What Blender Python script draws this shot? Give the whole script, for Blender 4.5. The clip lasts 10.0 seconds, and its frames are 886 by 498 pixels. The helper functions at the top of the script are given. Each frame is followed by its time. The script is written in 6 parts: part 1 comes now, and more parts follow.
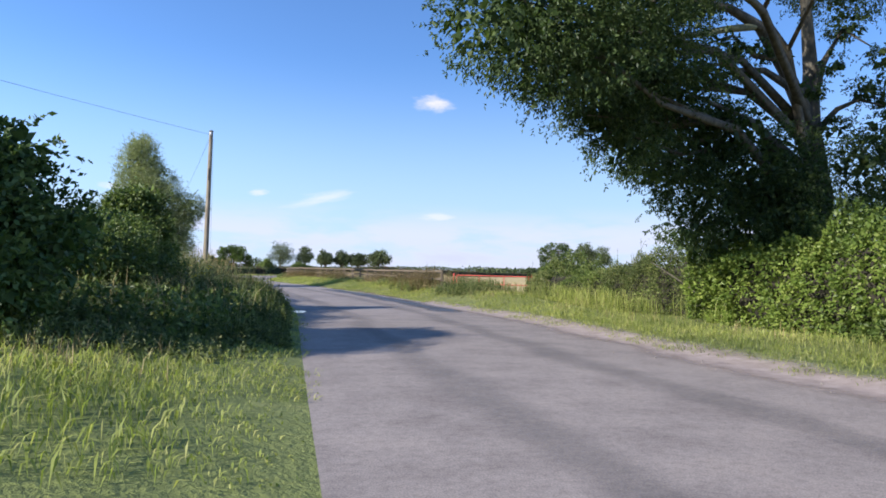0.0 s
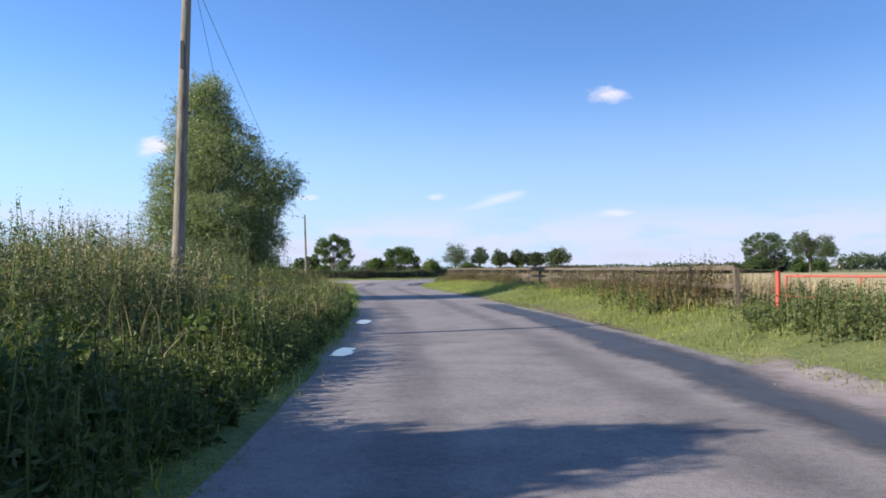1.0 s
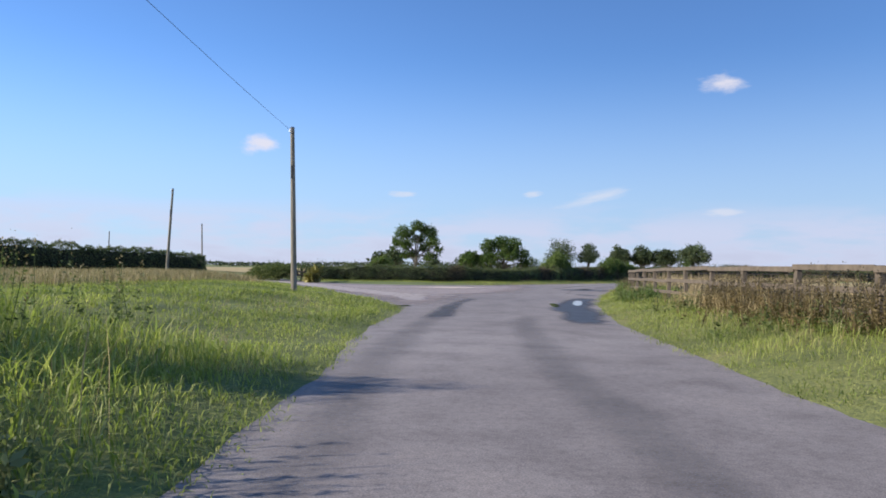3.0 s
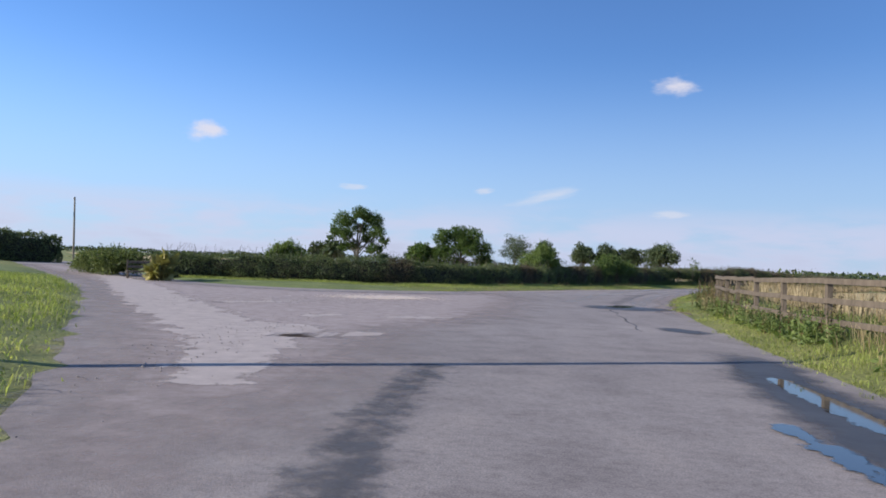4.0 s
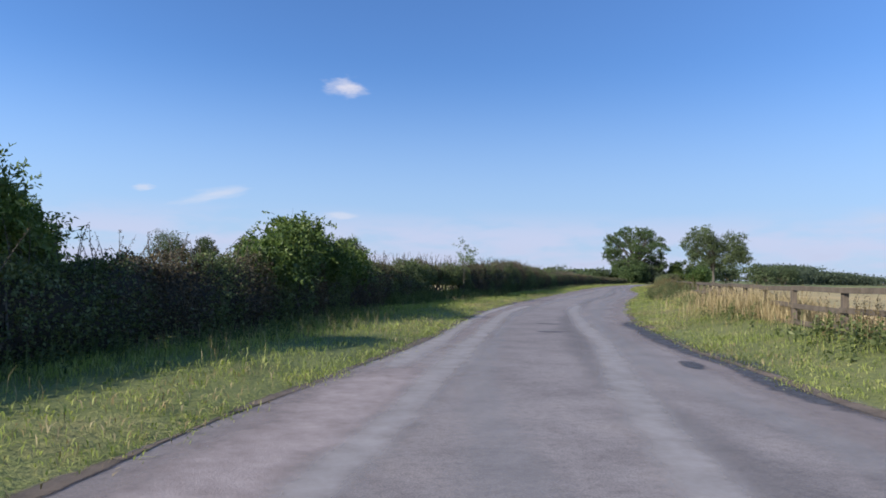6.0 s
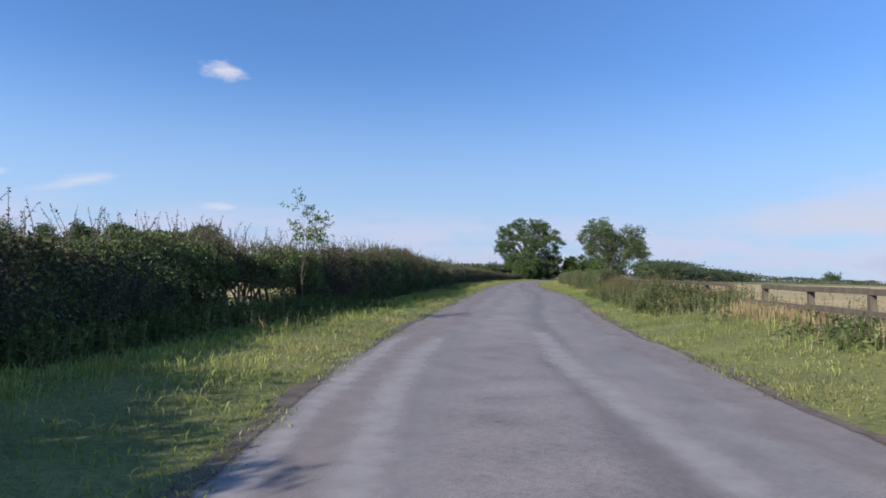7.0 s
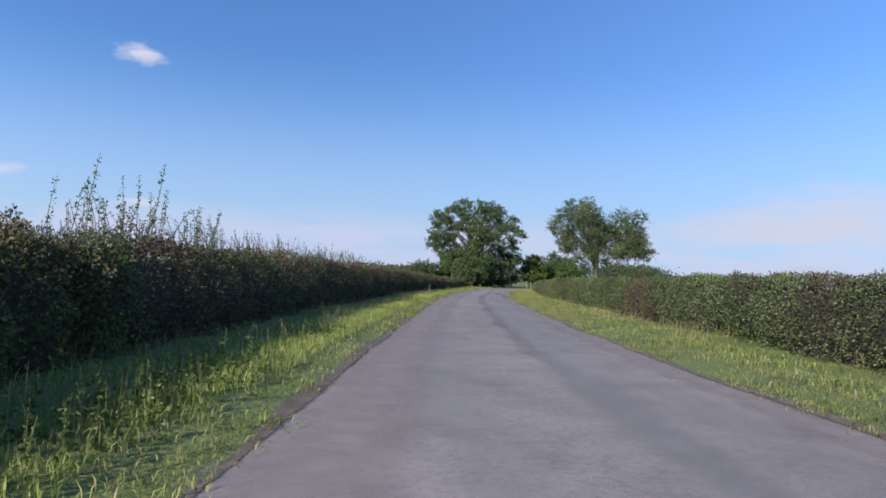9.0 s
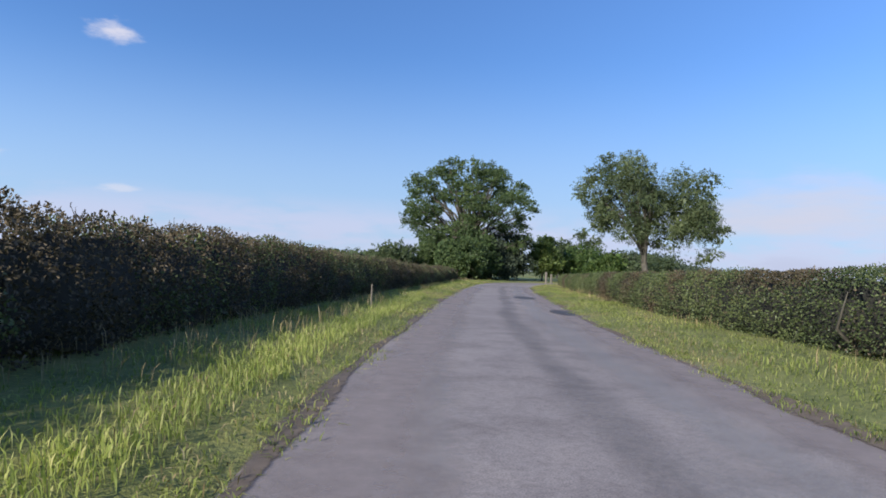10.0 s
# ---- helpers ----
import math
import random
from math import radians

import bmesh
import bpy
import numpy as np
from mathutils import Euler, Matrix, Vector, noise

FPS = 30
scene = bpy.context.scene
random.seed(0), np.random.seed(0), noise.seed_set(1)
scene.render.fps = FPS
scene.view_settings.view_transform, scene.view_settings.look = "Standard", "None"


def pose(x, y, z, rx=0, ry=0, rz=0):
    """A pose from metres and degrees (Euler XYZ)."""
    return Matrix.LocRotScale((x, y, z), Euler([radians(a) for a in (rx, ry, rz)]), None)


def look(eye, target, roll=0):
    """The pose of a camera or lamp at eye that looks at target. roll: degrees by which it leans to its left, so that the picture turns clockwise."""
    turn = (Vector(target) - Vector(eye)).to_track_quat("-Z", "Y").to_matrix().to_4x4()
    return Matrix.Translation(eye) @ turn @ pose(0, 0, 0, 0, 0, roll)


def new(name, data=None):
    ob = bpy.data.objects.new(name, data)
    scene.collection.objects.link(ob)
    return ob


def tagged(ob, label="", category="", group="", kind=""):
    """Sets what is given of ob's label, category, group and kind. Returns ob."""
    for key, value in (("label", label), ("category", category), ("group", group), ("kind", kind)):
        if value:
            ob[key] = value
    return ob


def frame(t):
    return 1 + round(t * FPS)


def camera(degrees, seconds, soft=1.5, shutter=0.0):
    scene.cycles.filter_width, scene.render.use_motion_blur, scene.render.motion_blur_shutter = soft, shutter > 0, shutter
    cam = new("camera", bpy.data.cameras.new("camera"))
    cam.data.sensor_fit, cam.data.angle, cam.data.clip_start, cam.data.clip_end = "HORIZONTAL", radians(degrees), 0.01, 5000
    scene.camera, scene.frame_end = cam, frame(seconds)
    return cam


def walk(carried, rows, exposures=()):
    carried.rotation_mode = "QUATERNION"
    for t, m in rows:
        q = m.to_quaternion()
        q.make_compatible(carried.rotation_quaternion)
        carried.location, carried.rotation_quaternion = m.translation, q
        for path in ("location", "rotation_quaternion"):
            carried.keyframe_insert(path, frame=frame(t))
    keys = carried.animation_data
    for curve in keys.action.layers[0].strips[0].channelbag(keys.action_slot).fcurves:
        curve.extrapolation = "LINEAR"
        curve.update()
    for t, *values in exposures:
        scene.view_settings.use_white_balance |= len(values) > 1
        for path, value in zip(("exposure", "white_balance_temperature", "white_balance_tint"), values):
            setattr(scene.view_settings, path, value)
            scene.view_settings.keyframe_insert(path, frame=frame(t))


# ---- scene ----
cam = camera(64.2, 10.0, soft=1.7)
PATH = [
    (0, (0.000, 0.000, 1.250), (2.204, 9.749, 1.576), 1.25),
    (0.25, (0.932, 4.674, 1.250), (2.435, 14.556, 1.535), 1.05),
    (0.5, (1.535, 9.384, 1.250), (2.377, 19.344, 1.541), 0.83),
    (0.75, (1.834, 14.086, 1.250), (2.065, 24.077, 1.600), -0.17),
    (1, (1.871, 18.759, 1.250), (1.610, 28.751, 1.553), -0.21),
    (1.25, (1.699, 23.459, 1.250), (1.039, 33.433, 1.518), -0.41),
    (1.5, (1.350, 28.262, 1.250), (0.378, 38.209, 1.571), -0.00),
    (1.75, (0.859, 33.224, 1.250), (-0.335, 43.147, 1.586), 0.68),
    (2, (0.230, 38.366, 1.250), (-1.195, 48.257, 1.640), 0.49),
    (2.25, (-0.507, 43.659, 1.250), (-2.027, 53.539, 1.549), 1.15),
    (2.5, (-1.292, 49.027, 1.250), (-2.861, 58.899, 1.536), 0.74),
    (2.75, (-2.092, 54.363, 1.250), (-3.686, 64.231, 1.526), 0.70),
    (3, (-2.880, 59.567, 1.250), (-4.475, 69.435, 1.516), 0.92),
    (3.25, (-3.629, 64.586, 1.250), (-5.176, 74.463, 1.489), 1.53),
    (3.5, (-4.307, 69.460, 1.250), (-5.704, 79.359, 1.509), 1.88),
    (3.75, (-4.901, 74.356, 1.250), (-6.101, 84.281, 1.464), 1.68),
    (4, (-5.389, 79.463, 1.250), (-6.281, 89.421, 1.467), 2.39),
    (4.25, (-5.703, 84.836, 1.250), (-6.164, 94.822, 1.502), 2.42),
    (4.5, (-5.750, 90.374, 1.250), (-5.641, 100.369, 1.528), 1.98),
    (4.75, (-5.433, 95.919, 1.250), (-4.616, 105.884, 1.413), 1.82),
    (5, (-4.804, 101.343, 1.250), (-3.531, 111.257, 1.554), 1.79),
    (5.25, (-3.945, 106.540, 1.250), (-2.140, 116.372, 1.529), 1.63),
    (5.5, (-2.839, 111.407, 1.250), (-0.399, 121.101, 1.495), 2.03),
    (5.75, (-1.499, 115.884, 1.250), (1.593, 125.392, 1.442), 1.03),
    (6, (0.020, 120.016, 1.250), (3.610, 129.342, 1.619), 1.11),
    (6.25, (1.642, 123.920, 1.250), (5.525, 133.126, 1.658), 1.25),
    (6.5, (3.389, 127.709, 1.250), (7.698, 136.728, 1.554), 0.94),
    (6.75, (5.346, 131.476, 1.250), (10.062, 140.289, 1.565), 1.02),
    (7, (7.559, 135.322, 1.250), (12.617, 143.943, 1.577), 1.47),
    (7.25, (10.061, 139.340, 1.250), (15.382, 147.799, 1.591), 2.46),
    (7.5, (12.882, 143.601, 1.250), (18.410, 151.928, 1.575), 4.30),
    (7.75, (16.036, 148.160, 1.250), (21.698, 156.396, 1.593), 3.15),
    (8, (19.510, 153.055, 1.250), (25.238, 161.241, 1.661), 3.14),
    (8.25, (23.278, 158.295, 1.250), (29.048, 166.453, 1.619), 3.14),
    (8.5, (27.313, 163.859, 1.250), (33.104, 172.000, 1.665), 2.58),
    (8.75, (31.566, 169.706, 1.250), (37.362, 177.842, 1.708), 2.11),
    (9, (35.995, 175.766, 1.250), (41.827, 183.879, 1.655), 2.40),
    (9.25, (40.562, 181.958, 1.250), (46.427, 190.050, 1.593), 2.02),
    (9.5, (45.215, 188.214, 1.250), (51.118, 196.281, 1.531), 2.37),
    (9.75, (49.924, 194.473, 1.250), (55.878, 202.502, 1.550), 2.03),
    (10, (54.675, 200.703, 1.250), (60.682, 208.694, 1.507), 2.67),
]
walk(cam, [(t, look(eye, target, roll)) for t, eye, target, roll in PATH],
     exposures=[(0, 0.75, 6100, 10), (1.0, 0.65, 6100, 10), (2.2, 0.50, 6100, 10), (4.0, 0.32, 6000, 10), (6.0, 0.34, 5900, 10), (7.5, 0.32, 5900, 10), (10, 0.34, 5900, 10)])

# ---- light ----
SUN_AZ = (-0.920, -0.392)
SUN_EL = radians(23.0)
SUN_DIR = Vector((SUN_AZ[0] * math.cos(SUN_EL), SUN_AZ[1] * math.cos(SUN_EL), math.sin(SUN_EL))).normalized()

world = bpy.data.worlds.new("sky")
scene.world = world
world.use_nodes = True
wn, wl = world.node_tree.nodes, world.node_tree.links
wn.clear()
w_out = wn.new("ShaderNodeOutputWorld")
w_bg = wn.new("ShaderNodeBackground")
w_sky = wn.new("ShaderNodeTexSky")
w_sky.sky_type = "NISHITA"
w_sky.sun_disc = False
w_sky.sun_elevation = SUN_EL
w_sky.sun_rotation = -math.atan2(SUN_AZ[0], SUN_AZ[1])
w_sky.air_density, w_sky.dust_density, w_sky.ozone_density = 1.0, 0.2, 3.0
w_bg.inputs["Strength"].default_value = 0.10
w_tc = wn.new("ShaderNodeTexCoord")
w_sep = wn.new("ShaderNodeSeparateXYZ")
wl.new(w_tc.outputs["Generated"], w_sep.inputs[0])


def w_mix(fac, a, b, how="MIX"):
    n = wn.new("ShaderNodeMix")
    n.data_type, n.blend_type = "RGBA", how
    for value, key in ((fac, 0), (a, 6), (b, 7)):
        if hasattr(value, "links"):
            wl.new(value, n.inputs[key])
        else:
            n.inputs[key].default_value = (*value, 1) if isinstance(value, tuple) else value
    return n.outputs[2]


def w_range(value, a, b, c, d):
    n = wn.new("ShaderNodeMapRange")
    n.interpolation_type = "SMOOTHSTEP"
    for v, k in ((a, 1), (b, 2), (c, 3), (d, 4)):
        n.inputs[k].default_value = v
    wl.new(value, n.inputs[0])
    return n.outputs[0]


def w_times(a, b):
    n = wn.new("ShaderNodeMath")
    n.operation = "MULTIPLY"
    wl.new(a, n.inputs[0])
    if hasattr(b, "links"):
        wl.new(b, n.inputs[1])
    else:
        n.inputs[1].default_value = b
    return n.outputs[0]


# clean blue overhead, pale summer haze and a low bank of cloud near the horizon
w_col = w_mix(1.0, w_sky.outputs[0], (0.82, 1.0, 1.29), "MULTIPLY")
w_col = w_mix(w_times(w_range(w_sep.outputs[2], 0.0, 0.30, 1.0, 0.0), 0.80), w_col, (3.8, 4.75, 6.15))
w_map = wn.new("ShaderNodeMapping")
w_map.inputs["Scale"].default_value = (7.0, 7.0, 30.0)
wl.new(w_tc.outputs["Generated"], w_map.inputs[0])
w_no = wn.new("ShaderNodeTexNoise")
w_no.inputs["Scale"].default_value, w_no.inputs["Detail"].default_value, w_no.inputs["Roughness"].default_value = 1.0, 6.0, 0.55
wl.new(w_map.outputs[0], w_no.inputs["Vector"])
w_band = w_times(w_range(w_sep.outputs[2], 0.05, 0.10, 1.0, 0.0), w_range(w_no.outputs["Fac"], 0.34, 0.58, 0.0, 1.0))
w_col = w_mix(w_times(w_band, 0.65), w_col, (5.35, 5.15, 6.15))
w_low = w_times(w_range(w_sep.outputs[2], 0.02, 0.05, 1.0, 0.0), w_range(w_no.outputs["Fac"], 0.5, 0.66, 0.0, 1.0))
w_col = w_mix(w_times(w_low, 0.45), w_col, (4.2, 4.2, 5.1))
wl.new(w_col, w_bg.inputs[0])
wl.new(w_bg.outputs[0], w_out.inputs[0])

sun = new("sun", bpy.data.lights.new("sun", "SUN"))
sun.data.energy = 5.0
sun.data.angle = radians(0.6)
sun.data.color = (1.0, 0.93, 0.82)
sun.matrix_world = look(SUN_DIR * 200, (0, 0, 0))


# ---- noise and geometry helpers ----
def hash3(ix, iy, iz):
    h = (ix * 374761393 + iy * 668265263 + iz * 2147483647 + 144665) & 0xFFFFFFFF
    h = ((h ^ (h >> 13)) * 1274126177) & 0xFFFFFFFF
    return ((h ^ (h >> 16)) & 0xFFFF) / 65535.0


def vnoise(p):
    """Smooth value noise in 0..1 at the rows of p."""
    p = np.asarray(p, float)
    i = np.floor(p).astype(np.int64)
    f = p - i
    f = f * f * (3 - 2 * f)
    out = 0
    for dx in (0, 1):
        for dy in (0, 1):
            for dz in (0, 1):
                w = (f[:, 0] if dx else 1 - f[:, 0]) * (f[:, 1] if dy else 1 - f[:, 1]) * (f[:, 2] if dz else 1 - f[:, 2])
                out = out + w * hash3(i[:, 0] + dx, i[:, 1] + dy, i[:, 2] + dz)
    return out


def unit(v):
    return v / np.maximum(np.linalg.norm(v, axis=-1, keepdims=True), 1e-9)


def mesh_from(name, verts, faces_n, index, mat, smooth=False):
    """A mesh of equal polygons: verts (n,3), faces_n corners a face, index flat."""
    me = bpy.data.meshes.new(name)
    nf = len(index) // faces_n
    me.vertices.add(len(verts))
    me.vertices.foreach_set("co", np.asarray(verts, np.float32).ravel())
    me.loops.add(len(index))
    me.loops.foreach_set("vertex_index", np.asarray(index, np.int32))
    me.polygons.add(nf)
    me.polygons.foreach_set("loop_start", np.arange(nf, dtype=np.int32) * faces_n)
    me.polygons.foreach_set("loop_total", np.full(nf, faces_n, np.int32))
    if smooth:
        me.polygons.foreach_set("use_smooth", np.ones(nf, bool))
    me.update(calc_edges=True)
    me.validate()
    me.materials.append(mat)
    return me


def part(name, data, material, parent, label=""):
    """One mesh object (from a bmesh or a mesh) under a thing or a part."""
    if isinstance(data, bmesh.types.BMesh):
        me = bpy.data.meshes.new(name)
        data.to_mesh(me)
        data.free()
        me.materials.append(material)
    else:
        me = data
    ob = new(name, me)
    if parent is not None:
        ob.parent = parent
    return tagged(ob, label)


def thing(name, x, y, z, label, category, group="", kind="", rz=0.0):
    ob = new(name)
    ob.empty_display_size = 0.3
    ob.matrix_world = pose(x, y, z, 0, 0, rz)
    return tagged(ob, label, category, group, kind)


def leaf_verts(pts, out, size, rng, droop=0.15, along=0.5, slim=0.55):
    """Folded leaves at pts, growing roughly along the rows of out. Returns verts for quads."""
    n = len(pts)
    a = unit(rng.normal(size=(n, 3)) + along * 2 * out + np.array([0, 0, -droop * 2]))
    b = unit(np.cross(a, rng.normal(size=(n, 3))))
    c = np.cross(a, b)
    ln = (size * rng.uniform(0.65, 1.35, n))[:, None]
    w = ln * slim * 0.5
    v = np.empty((n, 4, 3))
    v[:, 0] = pts
    v[:, 1] = pts + a * ln * 0.45 - b * w + c * w * 0.35
    v[:, 2] = pts + a * ln - c * ln * 0.12
    v[:, 3] = pts + a * ln * 0.45 + b * w + c * w * 0.35
    return v.reshape(-1, 3)


def quads(name, v, mat):
    return mesh_from(name, v, 4, np.arange(len(v)), mat)


def tube(points, radii, sides=7):
    """A tapered tube along points. Returns verts and quad indices."""
    pts = np.asarray(points, float)
    n = len(pts)
    d = unit(np.gradient(pts, axis=0))
    ref = np.where(np.abs(d[:, 2:3]) > 0.9, np.array([[1.0, 0, 0]]), np.array([[0, 0, 1.0]]))
    u = unit(np.cross(d, ref))
    w = np.cross(d, u)
    ang = np.arange(sides) / sides * 2 * np.pi
    r = np.asarray(radii, float)[:, None, None]
    v = pts[:, None] + r * (np.cos(ang)[None, :, None] * u[:, None] + np.sin(ang)[None, :, None] * w[:, None])
    i = np.arange(n - 1)[:, None] * sides
    k = np.arange(sides)[None]
    k2 = (k + 1) % sides
    q = np.stack([i + k, i + k2, i + sides + k2, i + sides + k], -1).reshape(-1)
    return v.reshape(-1, 3), q


def tubes(name, runs, mat, sides=6):
    vs, qs, base = [], [], 0
    for pts, rad in runs:
        v, q = tube(pts, rad, sides)
        vs.append(v)
        qs.append(q + base)
        base += len(v)
    return mesh_from(name, np.vstack(vs), 4, np.concatenate(qs), mat, True)


def resample(line, step):
    p = np.asarray(line, float)
    s = np.r_[0, np.cumsum(np.linalg.norm(np.diff(p, axis=0), axis=1))]
    t = np.linspace(0, s[-1], max(2, int(s[-1] / step) + 1))
    return np.stack([np.interp(t, s, p[:, k]) for k in range(p.shape[1])], 1)


def rounded(line, times=2):
    """Cuts the corners of an open line."""
    p = np.asarray(line, float)
    for _ in range(times):
        q = [p[0]]
        for a, b in zip(p[:-1], p[1:]):
            q += [a * 0.75 + b * 0.25, a * 0.25 + b * 0.75]
        p = np.array(q + [p[-1]])
    return p


# ---- plan: the edges of the road ----
EDGE_L = rounded([(0.0, -60), (0.1, -10), (0.2, 10), (0.4, 22), (-0.3, 31), (-1.4, 41), (-3.3, 54), (-5.1, 64), (-6.9, 75), (-7.4, 80.5),
                  (-9.0, 84.5), (-12.5, 90.6), (-20.0, 103), (-44.0, 132), (-72, 166), (-150, 260)])
BRANCH_FAR = rounded([(-146, 263), (-68, 169.5), (-40, 135.5), (-24, 116), (-20.5, 111), (-17, 108.8), (-13, 108.6), (-9.3, 110.9),
                      (-6.1, 115), (-3.0, 120.4), (0.3, 126.2), (4.9, 133.3), (10.5, 143.3), (17.2, 152.6), (22.4, 159.8), (32.6, 173.6),
                      (46.2, 191.8), (59.8, 209.2), (71, 222.4), (84, 237), (95, 248.5), (104, 254.5), (116, 257), (150, 254), (230, 245)])
EDGE_R = rounded([(6.8, -60), (6.7, 0), (6.5, 10), (6.3, 22), (5.5, 31), (4.9, 37), (3.2, 48), (1.7, 56.5), (0.1, 64), (-1.3, 74), (-1.5, 83),
                  (-1.2, 89), (-0.4, 97), (0.6, 105.6), (2.4, 113.3), (5.4, 122.8), (8.8, 130.4), (13.5, 138.7), (22.8, 151.6), (28, 158), (38, 170.8),
                  (46.6, 184.3), (57.3, 198.4), (67.2, 211.2), (76.5, 221.8), (88, 235), (98, 245), (106, 249.5), (116, 251), (150, 248), (228, 239)])
OUTLINE = np.vstack([EDGE_L, BRANCH_FAR, EDGE_R[::-1]])


def road_distance(p):
    """Signed distance to the road's outline, negative on the road."""
    p = np.asarray(p, float)
    d2 = np.full(len(p), 1e12)
    inside = np.zeros(len(p), bool)
    a = OUTLINE
    b = np.roll(OUTLINE, -1, axis=0)
    for (ax, ay), (bx, by) in zip(a, b):
        ex, ey = bx - ax, by - ay
        t = np.clip(((p[:, 0] - ax) * ex + (p[:, 1] - ay) * ey) / max(ex * ex + ey * ey, 1e-9), 0, 1)
        d2 = np.minimum(d2, (p[:, 0] - ax - t * ex) ** 2 + (p[:, 1] - ay - t * ey) ** 2)
        if ay != by:
            inside ^= ((ay > p[:, 1]) != (by > p[:, 1])) & (p[:, 0] < ax + (p[:, 1] - ay) / (by - ay) * ex)
    return np.sqrt(d2) * np.where(inside, -1, 1)


EDGE_R_END = int(np.argmax(EDGE_R[:, 1]))


def smooth01(x):
    x = np.clip(x, 0, 1)
    return x * x * (3 - 2 * x)


def ground_z(p, d=None):
    """Height of the land at rows of x, y."""
    p = np.asarray(p, float)
    d = road_distance(p) if d is None else d
    z = np.clip(d * 0.16, -0.14, 0.10)
    west = (p[:, 0] < np.interp(p[:, 1], EDGE_L[:60, 1], EDGE_L[:60, 0])) & (p[:, 1] < 110)
    z = z + np.where(west, 0.40 * smooth01((d - 0.8) / 5) * smooth01((p[:, 1] + 40) / 30), 0)
    east = (p[:, 0] > np.interp(p[:, 1], EDGE_R[:EDGE_R_END, 1], EDGE_R[:EDGE_R_END, 0])) & (p[:, 1] < 240)
    bank = smooth01((d - 0.7) / 1.5) * (1 - smooth01((d - 2.8) / 2.0)) * smooth01((p[:, 1] - 17) / 9) * (1 - smooth01((p[:, 1] - 160) / 12))
    z = z + np.where(east, np.interp(p[:, 1], [30, 60, 80], [0.34, 0.30, 0.24]) * bank, 0)
    rough = vnoise(np.c_[p * 0.35, np.zeros(len(p))]) - 0.5
    return z + rough * 0.10 * smooth01((d - 0.3) / 1.5)


def gz1(x, y):
    return float(ground_z(np.array([[x, y]]))[0])


# ---- materials ----
def material(name, rough=0.8):
    m = bpy.data.materials.new(name)
    m.use_nodes = True
    nt = m.node_tree
    b = nt.nodes["Principled BSDF"]
    b.inputs["Roughness"].default_value = rough
    return m, nt.nodes, nt.links, b


def noise_node(nodes, links, scale, detail=4.0, vec=None, rough=0.55):
    n = nodes.new("ShaderNodeTexNoise")
    n.inputs["Scale"].default_value = scale
    n.inputs["Detail"].default_value = detail
    n.inputs["Roughness"].default_value = rough
    if vec is not None:
        links.new(vec, n.inputs["Vector"])
    return n.outputs["Fac"]


def ramp_node(nodes, links, fac, stops):
    r = nodes.new("ShaderNodeValToRGB")
    e = r.color_ramp.elements
    while len(e) < len(stops):
        e.new(0.5)
    for el, (pos, col) in zip(e, stops):
        el.position = pos
        el.color = (*col, 1) if len(col) == 3 else col
    links.new(fac, r.inputs[0])
    return r.outputs[0]


def mix_node(nodes, links, fac, a, b, how="MIX"):
    n = nodes.new("ShaderNodeMix")
    n.data_type = "RGBA"
    n.blend_type = how
    for value, key in ((fac, 0), (a, 6), (b, 7)):
        if hasattr(value, "links"):
            links.new(value, n.inputs[key])
        else:
            n.inputs[key].default_value = (*value, 1) if isinstance(value, tuple) else value
    return n.outputs[2]


def position(nodes):
    return nodes.new("ShaderNodeNewGeometry").outputs["Position"]


def bump_into(nodes, links, bsdf, height, strength, dist=0.02):
    b = nodes.new("ShaderNodeBump")
    b.inputs["Strength"].default_value = strength
    b.inputs["Distance"].default_value = dist
    links.new(height, b.inputs["Height"])
    links.new(b.outputs[0], bsdf.inputs["Normal"])


def asphalt_mat():
    m, n, l, b = material("worn_asphalt", 0.85)
    pos = position(n)
    big = noise_node(n, l, 0.13, 5, pos, 0.6)
    mid = noise_node(n, l, 1.1, 6, pos, 0.7)
    fine = noise_node(n, l, 70, 2, pos)
    base = ramp_node(n, l, big, [(0.3, (0.268, 0.226, 0.204)), (0.7, (0.352, 0.300, 0.271))])
    dirt = ramp_node(n, l, mid, [(0.30, (0.72, 0.70, 0.69)), (0.52, (1.0, 0.99, 0.97)), (0.78, (1.22, 1.18, 1.12))])
    grit = ramp_node(n, l, fine, [(0.3, (0.72, 0.72, 0.73)), (0.7, (1.25, 1.24, 1.22))])
    chip = ramp_node(n, l, noise_node(n, l, 14, 3, pos, 0.7), [(0.34, (0.84, 0.83, 0.83)), (0.5, (1.0, 1.0, 1.0)), (0.7, (1.12, 1.11, 1.10))])
    c = mix_node(n, l, 1.0, base, dirt, "MULTIPLY")
    c = mix_node(n, l, 1.0, c, grit, "MULTIPLY")
    c = mix_node(n, l, 1.0, c, chip, "MULTIPLY")
    l.new(c, b.inputs["Base Color"])
    b.inputs["Specular IOR Level"].default_value = 0.3
    bump_into(n, l, b, fine, 0.35, 0.008)
    return m


